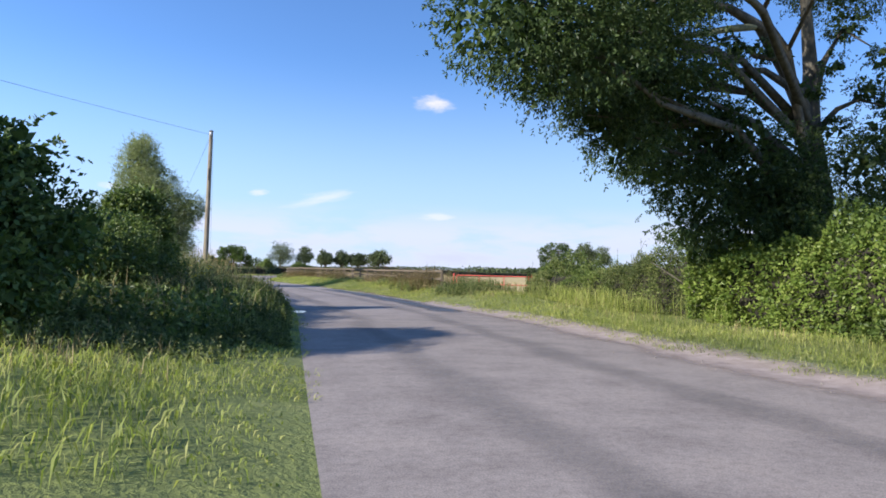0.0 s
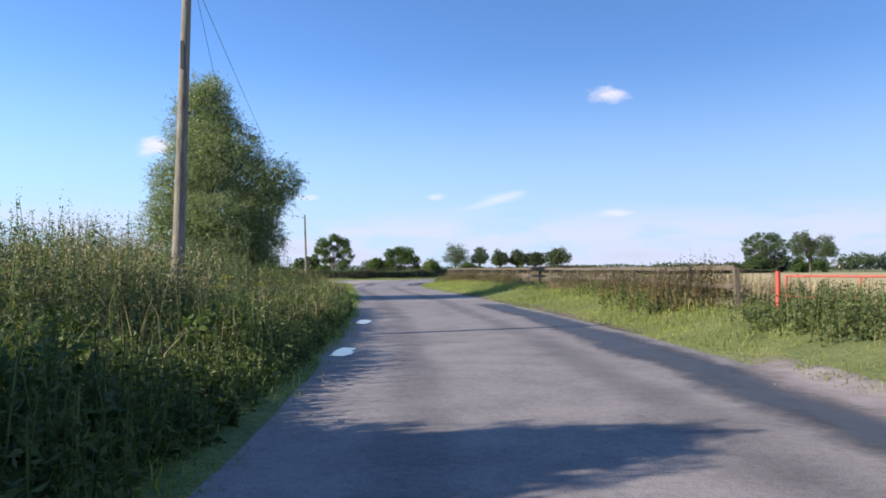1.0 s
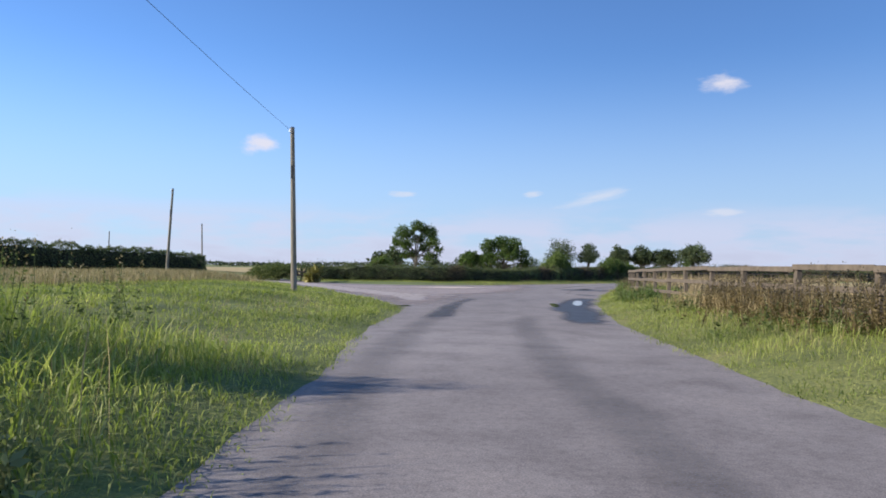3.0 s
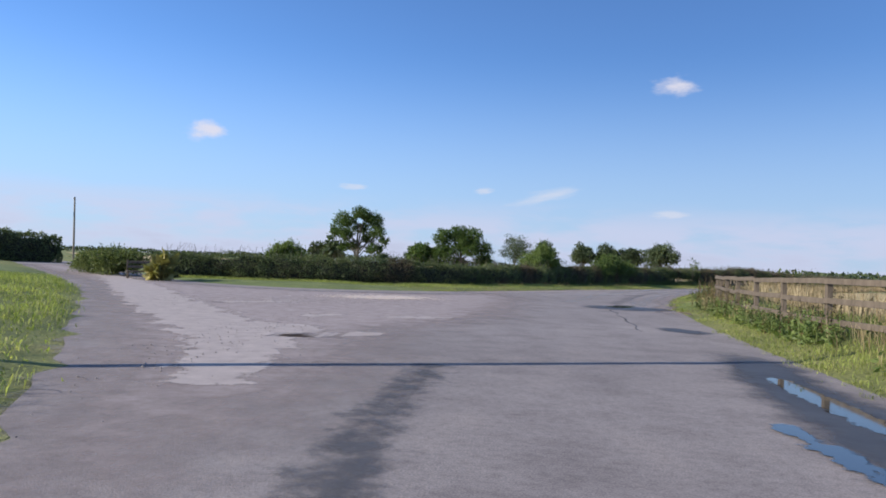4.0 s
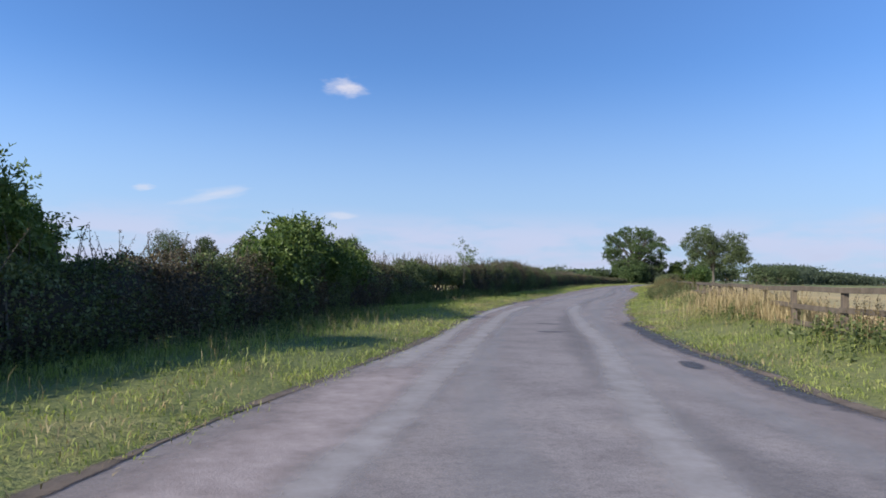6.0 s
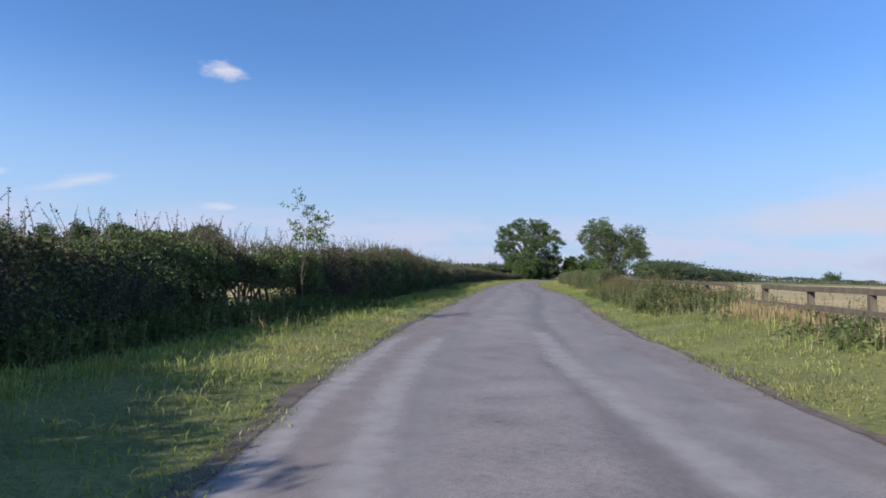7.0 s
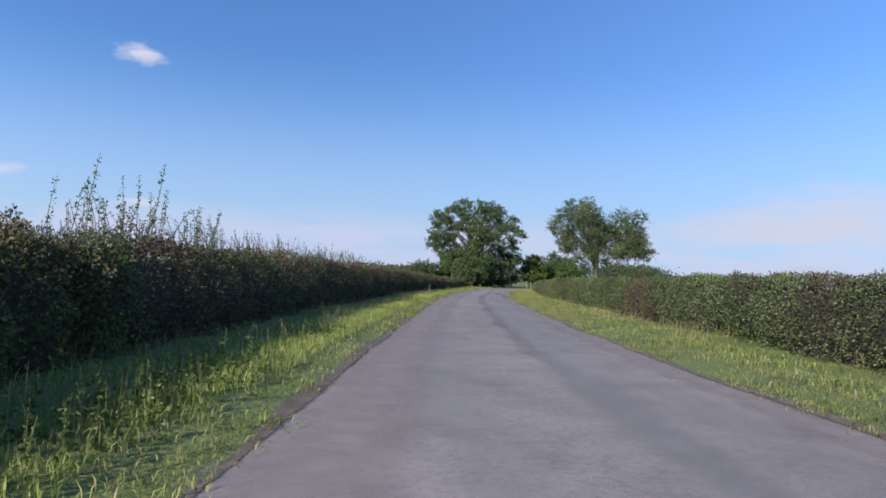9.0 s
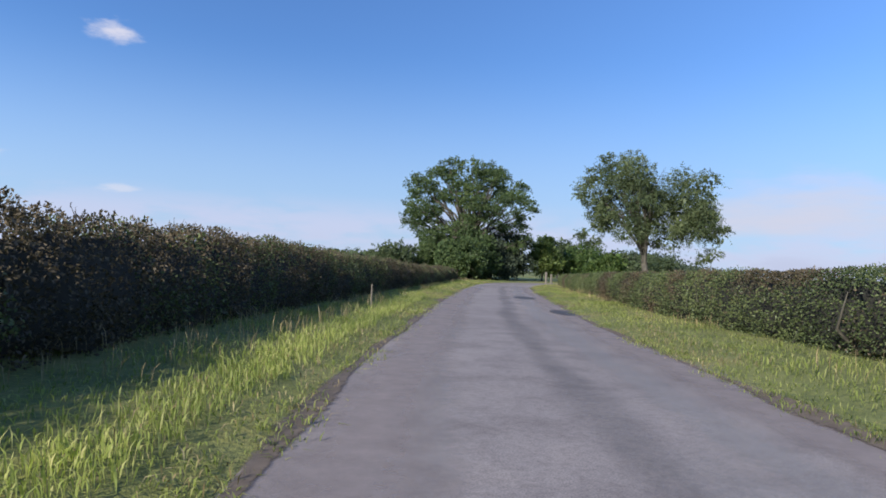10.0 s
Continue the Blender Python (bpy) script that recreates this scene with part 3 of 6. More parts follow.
    if twigs:
        runs, lp, lo = [], [], []
        for w in np.arange(0.1, s[-1], 1 / twigs):
            w += rng.uniform(-0.3, 0.3)
            c = np.array([np.interp(w, s, p[:, 0]), np.interp(w, s, p[:, 1]), np.interp(w, s, zg) + np.interp(w, s, hs) - 0.1])
            c[:2] += rng.normal(size=2) * width * 0.2
            ln = rng.uniform(0.2, 0.6) if rng.uniform() < 0.75 else rng.uniform(0.5, shoot)
            ln = ln if w < shoot_end * s[-1] else rng.uniform(0.1, 0.28)
            e = c + np.r_[rng.normal(size=2) * 0.22 * ln * 1.5, ln]
            runs.append((np.array([c, (c + e) / 2 + rng.normal(size=3) * 0.02, e]) - off, [0.007, 0.005, 0.002]))
            for f in rng.uniform(0.15, 1, int(ln * 34)):
                lp.append(c + (e - c) * f)
                lo.append(np.r_[rng.normal(size=2), 0.4])
        tagged(part("top_growth", tubes("top_growth", runs, BARK, 4), BARK, root), kind="stuff")
        lv = leaf_verts(np.array(lp) - off, unit(np.array(lo)), leaf * 0.62, rng)
        tagged(part("shoot_foliage", quads("shoot_foliage", lv, mats[-1]), mats[-1], root), kind="stuff")
    return root


# ---- trees ----
def tree(name, x, y, height, label, seed, lobes, leaf, count, mat, trunk_r=0.3, fork=0.35, z=None, limbs=9, group="", bark=None, slim=0.55, category="tree", droop=0.15, gaps=0.3, lean=(0, 0), dense=0.12, sprays=0, spray_len=0.6, boughs=()):
    """A tree: tapered trunk, limbs that reach into the lobes, and leaves gathered in clumps on the lobes (cx, cy, cz, rx, ry, rz)."""
    rng = np.random.default_rng(seed)
    bark = bark or BARK
    zg = gz1(x, y) if z is None else z
    root = thing(name, x, y, zg, label, category, group)
    top = np.array([lean[0], lean[1], height * 0.72])
    ts = np.linspace(0, 1, 7)
    trunk = np.c_[ts * top[0], ts * top[1], ts * top[2] - 0.1] + np.r_[[[0, 0, 0]], rng.normal(size=(6, 3)) * [height * 0.012, height * 0.012, 0]]
    rad = trunk_r * (1 - 0.85 * ts)
    rad[0] *= 1.35
    part("trunk", tubes("trunk", [(trunk, rad)], bark, 10), bark, root)
    lobes = np.asarray(lobes, float)
    runs = []
    for c in lobes[:limbs * 3]:
        f = np.clip(fork + rng.uniform(-0.05, 0.3), 0.1, 0.95)
        f = min(f, max(0.12, (c[2] / max(top[2], 0.1)) * 0.85))
        b = np.array([np.interp(f, ts, trunk[:, k]) for k in range(3)])
        e = c[:3] + rng.normal(size=3) * c[3:] * 0.2
        m1 = b + (e - b) * 0.4 + np.array([0, 0, 0.12 * np.linalg.norm(e - b)]) + rng.normal(size=3) * 0.05 * height * 0.3
        r0 = trunk_r * 0.42 * (1 - f * 0.5)
        runs.append((np.array([b, m1, b + (e - b) * 0.75 + rng.normal(size=3) * 0.1, e]), [r0, r0 * 0.65, r0 * 0.35, r0 * 0.12]))
        for _ in range(2):
            e2 = c[:3] + rng.normal(size=3) * c[3:] * 0.6
            runs.append((np.array([m1, (m1 + e2) / 2 + rng.normal(size=3) * 0.08, e2]), [r0 * 0.4, r0 * 0.25, r0 * 0.06]))
    for rr in runs:
        part("limb", tubes("limb", [rr], bark, 6), bark, root)
    for path, r0, r1 in boughs:
        part("bough", tubes("bough", [(np.array(path, float), np.linspace(r0, r1, len(path)))], bark, 9), bark, root)
    vol = lobes[:, 3] * lobes[:, 4] + lobes[:, 3] * lobes[:, 5] + lobes[:, 4] * lobes[:, 5]
    each = (count * vol / vol.sum()).astype(int)
    pts, outs = [], []
    for c, n in zip(lobes, each):
        d = unit(rng.normal(size=(n, 3)))
        clump = unit(rng.normal(size=(max(6, n // 70), 3)))
        near = clump[rng.integers(0, len(clump), n)]
        d = unit(d * 0.42 + near)
        r = 1 - np.abs(rng.normal(size=n)) * 0.22
        r *= 0.78 + 0.5 * vnoise(d * 2.2 + seed + c[:3])
        q = c[:3] + d * c[3:] * r[:, None]
        pts.append(q)
        outs.append(d)
    # larger shaded leaves deep inside each lobe
    inner, inner_out = [], []
    for c, n in zip(lobes, (each * dense).astype(int)):
        d = unit(rng.normal(size=(n, 3)))
        inner.append(c[:3] + d * c[3:] * (rng.uniform(0, 1, n) ** 0.5 * 0.72)[:, None])
        inner_out.append(d)
    inner, inner_out = np.vstack(inner), np.vstack(inner_out)
    low_cut = inner[:, 2] > 0.2
    inner, inner_out = inner[low_cut], inner_out[low_cut]
    pts, outs = np.vstack(pts), np.vstack(outs)
    keep = (vnoise(pts * (2.0 / max(lobes[:, 3].mean(), 0.2)) + seed) > gaps) & (pts[:, 2] > 0.05)
    if sprays:
        # slender shoots that break the outline
        k = rng.choice(np.flatnonzero(keep), sprays)
        b0, go = pts[k], unit(outs[k] + rng.normal(size=(sprays, 3)) * 0.35 + [0, 0, 0.25 - droop])
        ln = spray_len * rng.uniform(0.4, 1.3, sprays)
        f = rng.uniform(0, 1, (sprays, 12))
        sp = (b0[:, None] + go[:, None] * (ln[:, None] * f)[..., None] - np.array([0, 0, 1.0]) * (0.25 * ln[:, None] * f ** 2)[..., None]).reshape(-1, 3)
        so = unit(np.repeat(go, 12, 0) + rng.normal(size=(sprays * 12, 3)) * 0.6)
        pts, outs, keep = np.vstack([pts, sp]), np.vstack([outs, so]), np.r_[keep, np.ones(len(sp), bool)]
    lv = np.vstack([leaf_verts(pts[keep], outs[keep], leaf, rng, droop, 0.5, slim), leaf_verts(inner, inner_out, leaf * 2.6, rng, droop, 0.3, 0.6)])
    part("crown", quads("crown", lv, mat), mat, root)
    return root


# ---- grass and weeds ----
def blades(name, xy, h, w, mat, label, seed, lean=0.35, per=4, category="grass", spread=0.06):
    """Grass blades, some to a tuft, at the rows of xy; h may be an array."""
    rng = np.random.default_rng(seed)
    xy = np.repeat(xy, per, 0) + rng.normal(size=(len(xy) * per, 2)) * spread
    hh = np.repeat(np.broadcast_to(h, (len(xy) // per,)), per) * rng.uniform(0.5, 1.25, len(xy))
    z = ground_z(xy) - 0.02
    a = rng.uniform(0, 2 * np.pi, len(xy))
    dx = np.c_[np.cos(a), np.sin(a)]
    b = np.c_[xy, z]
    turn = a + rng.normal(size=len(a)) * 0.5
    side = np.c_[-np.sin(turn), np.cos(turn), np.zeros(len(a))] * (w * rng.uniform(0.6, 1.4, len(a)))[:, None] * 0.5
    bend = hh * lean * rng.uniform(0.2, 1.5, len(a))
    go = np.c_[dx, np.zeros(len(a))]
    up = np.array([[0, 0, 1.0]])
    mid = b + go * (bend * 0.35)[:, None] + up * (hh * 0.62)[:, None]
    v = np.empty((len(a), 4, 3))
    v[:, 0] = b
    v[:, 1] = mid - side
    v[:, 2] = b + go * (bend * 1.15)[:, None] + up * (hh * np.clip(1.02 - 0.35 * bend / hh, 0.5, 1))[:, None]
    v[:, 3] = mid + side
    ob = new(name, quads(name, v.reshape(-1, 3), mat))
    return tagged(ob, label, category, "", "stuff")


def scatter(n, box, seed, lo=0.1, hi=99.0, side=None, extra=None):
    """Points in a box of x0, y0, x1, y1, lo to hi metres off the road."""
    rng = np.random.default_rng(seed)
    p = np.c_[rng.uniform(box[0], box[2], n), rng.uniform(box[1], box[3], n)]
    d = road_distance(p)
    k = (d > lo) & (d < hi)
    if extra is not None:
        k &= extra(p, d)
    return p[k]


def weeds(name, xy, h, mat, label, seed, leaf=0.12, per=16, category="weeds", seedheads=None):
    """Upright leafy stalks."""
    rng = np.random.default_rng(seed)
    z = ground_z(xy)
    hh = np.broadcast_to(h, (len(xy),)) * rng.uniform(0.6, 1.2, len(xy))
    tip = np.c_[xy + rng.normal(size=xy.shape) * 0.10 * hh[:, None], z + hh]
    b = np.c_[xy, z - 0.03]
    n = len(xy)
    a = rng.uniform(0, 2 * np.pi, n)
    side = np.c_[np.cos(a), np.sin(a), np.zeros(n)] * 0.008
    st = np.empty((n, 4, 3))
    st[:, 0], st[:, 1], st[:, 2], st[:, 3] = b - side, b + side, tip + side * 0.5, tip - side * 0.5
    f = rng.uniform(0.08, 1.0, (n, per))
    pts = (b[:, None] + (tip - b)[:, None] * f[..., None]).reshape(-1, 3)
    out = unit(np.c_[rng.normal(size=(n * per, 2)), np.full(n * per, 0.25)])
    lv = leaf_verts(pts, out, leaf, rng, 0.15, 0.8, 0.42)
    # leaves get smaller towards the tip
    lv = lv.reshape(-1, 4, 3)
    lv = lv[:, :1] + (lv - lv[:, :1]) * (1.25 - 0.8 * f.reshape(-1))[:, None, None]
    v = np.vstack([st.reshape(-1, 3), lv.reshape(-1, 3)])
    ob = new(name, quads(name, v, mat))
    if seedheads is not None:
        m = rng.integers(0, n, n * 10)
        ptz = tip[m] + rng.normal(size=(len(m), 3)) * [0.02, 0.02, 0.10]
        part("seed_heads", quads("seed_heads", leaf_verts(ptz, unit(rng.normal(size=(len(m), 3)) + [0, 0, 1.0]), 0.035, rng, -0.1, 0.8, 0.6), seedheads), seedheads, ob)
    return tagged(ob, label, category, "", "stuff")


def lobes_dome(seed, n, half, zc, rz, size, flat=0.55, squash=0.8):
    """Lobes over the shell of a dome: centre height zc, half width and half height rz, flatter below."""
    rng = np.random.default_rng(seed)
    out = []
    for k in range(n):
        f = (k + 0.5) / n
        cz = 1 - 1.75 * f
        a = k * 2.39996 + rng.uniform(-0.3, 0.3)
        r = math.sqrt(max(0.0, 1 - cz * cz))
        sz = size * rng.uniform(0.55, 1.45)
        q = rng.uniform(0.5, 1.08)
        z = cz * (rz if cz > 0 else rz * flat) * q
        out.append((math.cos(a) * r * (half - sz * 0.7) * q, math.sin(a) * r * (half - sz * 0.7) * q, zc + z * 0.86, sz, sz, sz * squash))
    return out


def lobes_plates(seed, n, half, z0, zc, z1, size):
    """Flat layered clumps over a broad crown: widest at zc, from z0 up to z1."""
    rng = np.random.default_rng(seed)
    out = []
    for k in range(n):
        z = z0 + (z1 - z0) * ((k + 0.5) / n) ** 0.9
        w = half * math.sqrt(max(0.05, 1 - ((z - zc) / (z1 + 0.6 - zc)) ** 2)) if z > zc else half * (0.78 + 0.22 * (z - z0) / (zc - z0))
        sz = size * rng.uniform(0.7, 1.3)
        a = k * 2.39996 + rng.uniform(-0.35, 0.35)
        r = max(0.0, w - sz * 0.8) * rng.uniform(0.55, 1.05)
        out.append((math.cos(a) * r, math.sin(a) * r, z - 0.3, sz, sz, sz * rng.uniform(0.36, 0.55)))
    return out


def airy_crown(seed):
    """Small clumps over two uneven domes, the lower one to the south-east, with drooping outer sprays."""
    rng = np.random.default_rng(seed)
    side = np.array([0.8, -0.6])
    out = []
    for shift, half, zc, rz, n in ((-2.0, 4.6, 8.4, 5.0, 34), (4.4, 3.4, 7.4, 4.6, 24)):
        for c in lobes_dome(seed + n, n, half + 0.3, zc, rz, 1.3, 1.0, 0.75):
            out.append((c[0] + side[0] * shift, c[1] + side[1] * shift, c[2], *c[3:]))
    for shift, z, r in ((-6.2, 5.2, 0.9), (-5.0, 4.6, 1.1), (-4.2, 6.0, 1.2), (0.4, 4.4, 1.0), (0.2, 6.4, 1.3), (1.2, 8.6, 1.3), (6.8, 3.6, 1.0), (7.2, 5.4, 1.0), (5.4, 3.2, 0.9)):
        d = rng.uniform(-1.2, 1.2)
        out.append((side[0] * shift + 0.6 * d, side[1] * shift + 0.8 * d, z, r, r, r * 0.7))
    return out


# ---- hedges in place ----
FAR_HEDGE = rounded([(-23.0, 113.6), (-20, 114.6), (-13, 115.8), (-7.6, 119.3), (-4.6, 124.5), (-2.0, 129.6), (1.4, 135.4), (7.6, 146.2), (14.6, 154.6), (20.2, 161.8)])
HY = FAR_HEDGE[:, 1]
hedge("trimmed_hedge", np.vstack([FAR_HEDGE[HY < 146], [(10.4, 149.8)]]), [1.24, 1.24, 1.24, 1.06, 1.18, 1.33, 1.43, 1.5, 1.58], 1.4, 0.058, 3800, [HEDGE_LEAF, HEDGE_LEAF, HEDGE_LEAF, HEDGE_LEAF, HEDGE_BROWN],
      "dark green trimmed hawthorn hedge along the junction verge", 11, face=1, twigs=10, group="roadside hedges", rough=0.26, ragged_top=0.16, shoot=0.65)
hedge("gappy_hedge", [(10.1, 149.4), (11.8, 151.4), (13.5, 153.3)], [1.48, 1.46, 1.5], 1.5, 0.052, 6200, [HEDGE_LEAF, HEDGE_LEAF, HEDGE_LEAF, HEDGE_BROWN],
      "tall hawthorn hedge with bare stems showing at its foot", 18, face=1, low=0.47, twigs=26, group="roadside hedges", rough=0.42, ragged_top=0.3, shoot=0.8, stem_step=0.14)
hedge("tall_hedge", FAR_HEDGE[HY > 152.4], [1.54, 1.72], 1.5, 0.056, 5200, [HEDGE_LEAF, HEDGE_LEAF, HEDGE_LEAF, HEDGE_BROWN],
      "tall dense hawthorn hedge with loose top growth", 19, face=1, twigs=26, group="roadside hedges", rough=0.42, ragged_top=0.3, shoot=0.8)
overgrown = hedge("overgrown_hedge", [(20.0, 162.0), (30.0, 175.6), (37.2, 185.2)], [1.82, 1.72, 1.5, 1.4], 1.6, 0.054, 5400, [HEDGE_LEAF, HEDGE_LEAF, HEDGE_BROWN],
      "tall overgrown hawthorn hedge with loose top shoots", 12, face=1, low=0.04, twigs=50, group="roadside hedges", rough=0.5, shoot=0.75, shoot_end=0.75)
browned = hedge("browned_hedge", [(37.2, 185.2), (43.4, 193.8), (57.0, 211.2), (68.3, 224.4), (82, 239.2), (92.5, 250)], [1.42, 1.54, 1.52, 1.38, 1.12, 1.0], 1.5, 0.056, 2900,
      [HEDGE_BROWN, HEDGE_LEAF, HEDGE_BROWN, HEDGE_BROWN], "trimmed hedge with browned leaves and thin top shoots", 13, face=1, twigs=16, group="roadside hedges", rough=0.24, ragged_top=0.08, shoot_end=0.3, shoot=0.7)
def tall_shoots(root, a, b, n, long, short, seed, mat):
    """Leafy upright shoots standing out of a hedge top from a to b."""
    rng = np.random.default_rng(seed)
    a, b, off = np.array(a), np.array(b), np.array(root.location)
    runs, lp = [], []
    for k in range(n):
        f = rng.uniform(0, 1)
        c = a + (b - a) * f + np.r_[rng.normal(size=2) * 0.22, 0] - off
        ln = (long + (short - long) * f) * rng.uniform(0.45, 1.05)
        tip = c + np.r_[rng.normal(size=2) * 0.14 * ln, ln]
        mid = (c + tip) / 2 + rng.normal(size=3) * 0.03
        runs.append((np.array([c, mid, tip]), [0.007, 0.005, 0.002]))
        for g in rng.uniform(0.1, 1.0, int(ln * 46)):
            lp.append((c * (1 - g) + tip * g) + rng.normal(size=3) * 0.015)
    tagged(part("tall_shoots", tubes("tall_shoots", runs, BARK, 4), BARK, root), kind="stuff")
    lp = np.array(lp)
    lo = unit(rng.normal(size=lp.shape) + [0, 0, 0.4])
    tagged(part("shoot_leaves", quads("shoot_leaves", leaf_verts(lp, lo, 0.05, rng, 0.0, 0.6, 0.5), mat), mat, root), kind="stuff")


tall_shoots(overgrown, (20.1, 162.2, 1.62), (28.5, 173.6, 1.5), 90, 0.75, 0.55, 72, HEDGE_LEAF)
tall_shoots(browned, (37.4, 185.5, 1.45), (41.4, 191.0, 1.5), 46, 1.25, 0.55, 71, HEDGE_LEAF)
hedge("low_trimmed_hedge", [(40.2, 169.4), (42.2, 172.2), (49.6, 182.4), (60.4, 196.4), (70.1, 209.4), (79.1, 220.2), (90.5, 233.2), (99.5, 242.6)], [1.52, 1.5, 1.45, 1.38, 1.25, 1.05, 0.95], 1.4, 0.050, 3400,
      [HEDGE_LEAF, HEDGE_LEAF, HEDGE_BROWN], "low square-trimmed hedge beside a grass verge", 14, face=-1, group="roadside hedges", ragged_top=0.03, rough=0.14)
hedge("distant_hedge", [(-66, 118), (-54, 129), (-46.5, 137.4), (-45.2, 138.9)], [4.2, 3.4, 2.9, 2.7, 2.4], 2.4, 0.13, 1900, [HEDGE_LEAF, HEDGE_LEAF], "tall dark hedge beside the side lane", 15, stems=False, rough=0.5)
hedge("wild_roadside_hedge", [(10.6, 27.0), (11.6, 22), (12.4, 17.5)], [1.2, 1.5, 2.0], 2.0, 0.068, 5200, [WEED, LIGHT_SHRUB, SHRUB], "unkempt hedge of bramble and weeds by the gate", 16, twigs=5, rough=0.7, ragged_top=0.8)
hedge("bramble_bush", [(12.3, 17.0), (12.6, 12), (12.4, 6), (12.2, -6)], [1.95, 2.45, 2.6, 2.6], 3.6, 0.10, 4800, [BRAMBLE, BRAMBLE, SHRUB], "broad bright green bramble hedge under a tree", 17, rough=0.8, ragged_top=0.6)

# ---- trees in place ----
tree("big_ash_tree", 14.5, 17.0, 15, "large leafy ash tree overhanging the lane", 21,
     [(-6.4, -1.8, 6.0, 2.2, 2.2, 1.3), (-9.2, -4.2, 5.5, 1.8, 2.0, 1.2), (-10.6, -4.8, 5.9, 1.6, 1.7, 1.3), (-8.0, -3.2, 7.0, 2.4, 2.6, 1.8), (-5.5, -3.5, 9.4, 2.6, 2.8, 1.6), (-8.6, -7.5, 7.4, 2.4, 2.4, 1.6),
      (-7.3, -2.4, 5.6, 1.5, 1.5, 1.1), (-7.6, -2.3, 4.8, 0.9, 0.9, 0.7), (-6.6, -2.0, 4.4, 1.1, 1.1, 0.8), (-5.7, -1.7, 5.4, 1.1, 1.1, 0.8), (-5.3, -1.2, 3.9, 1.1, 1.1, 0.8), (-4.4, -1.0, 4.7, 1.3, 1.3, 1.0),
      (-3.4, -1.2, 4.9, 1.2, 1.2, 0.9), (-4.2, -1.0, 3.4, 1.2, 1.2, 0.9), (-3.0, -0.9, 3.8, 1.4, 1.4, 1.0), (-1.9, -1.0, 4.4, 1.0, 1.0, 0.8), (-4.3, -0.9, 2.4, 0.9, 0.9, 0.7), (-3.3, -1.1, 2.6, 1.2, 1.2, 0.9),
      (-2.3, -1.3, 2.9, 1.3, 1.3, 1.0), (-0.7, 1.2, 3.7, 1.3, 1.2, 1.0), (0.7, -1.0, 4.4, 1.1, 1.1, 0.8), (-0.1, -1.3, 2.6, 1.2, 1.2, 0.8), (1.2, -1.1, 3.1, 1.2, 1.2, 0.9), (-1.9, -1.5, 3.6, 0.9, 0.9, 0.7),
      (-0.1, -0.9, 5.3, 0.45, 0.45, 0.3), (0.8, -1.1, 6.4, 0.6, 0.6, 0.4), (-0.3, -0.9, 7.0, 0.4, 0.4, 0.3), (0.5, -0.6, 8.2, 0.6, 0.6, 0.4), (-4.0, -1.1, 6.4, 0.6, 0.6, 0.4), (-2.7, -0.9, 6.3, 0.4, 0.4, 0.3), (-6.0, -1.7, 7.4, 0.8, 0.8, 0.6),
      (-5.0, -1.9, 7.7, 0.6, 0.6, 0.4), (2.5, -0.5, 5.4, 1.3, 1.3, 0.9), (2.9, -0.5, 4.0, 1.5, 1.5, 1.1), (0.4, 2.2, 3.4, 1.6, 1.6, 1.2), (-0.5, 0, 11.6, 3.0, 3.2, 1.4), (2.5, 1.6, 11.0, 2.4, 2.4, 1.6), (-3.5, -3, 12.2, 3.2, 3.2, 2.0), (1.5, -1, 13.4, 3.0, 3.0, 1.6), (-3.2, 2.0, 10.4, 2.4, 2.2, 1.2), (-3.7, 3.2, 5.2, 1.2, 1.3, 1.0), (-4.0, 2.7, 6.4, 1.1, 1.2, 0.9), (-3.1, 3.7, 4.6, 0.7, 0.7, 0.5),
      (-2.2, -0.8, 7.2, 0.5, 0.5, 0.3), (-1.0, -0.9, 6.2, 0.4, 0.4, 0.3), (1.3, -1.2, 7.3, 0.5, 0.5, 0.4), (-3.4, -1.3, 7.0, 0.5, 0.5, 0.3), (1.6, -1.0, 5.9, 0.5, 0.5, 0.4)],
     0.092, 200000, BIG_ASH_LEAF, 0.48, 0.3, limbs=3, gaps=0.30, slim=0.42, dense=0.07, sprays=3600, spray_len=0.45, droop=0.35, lean=(-0.3, 0.0),
     boughs=[([(-0.15, 0, 4.8), (-0.45, -0.15, 5.8), (-1.33, -0.47, 6.85), (-2.42, -0.87, 7.8), (-3.6, -1.23, 8.05), (-5.67, -1.78, 7.9), (-7.3, -2.1, 7.2)], 0.27, 0.03),
             ([(-1.0, -0.35, 6.4), (-2.1, -0.6, 6.75), (-3.17, -0.87, 6.6), (-4.35, -1.2, 5.8)], 0.12, 0.02), ([(-0.15, -0.1, 6.2), (0.0, -0.3, 7.2), (0.37, -0.6, 8.1), (0.74, -1.17, 7.5)], 0.14, 0.02),
             ([(-0.1, 0, 5.2), (0.3, -0.5, 5.9), (0.64, -0.9, 6.1), (1.1, -1.2, 5.9)], 0.10, 0.02), ([(-1.6, -0.6, 7.1), (-2.6, -0.9, 7.0), (-3.4, -1.1, 7.4), (-4.6, -1.4, 6.9)], 0.09, 0.015)])
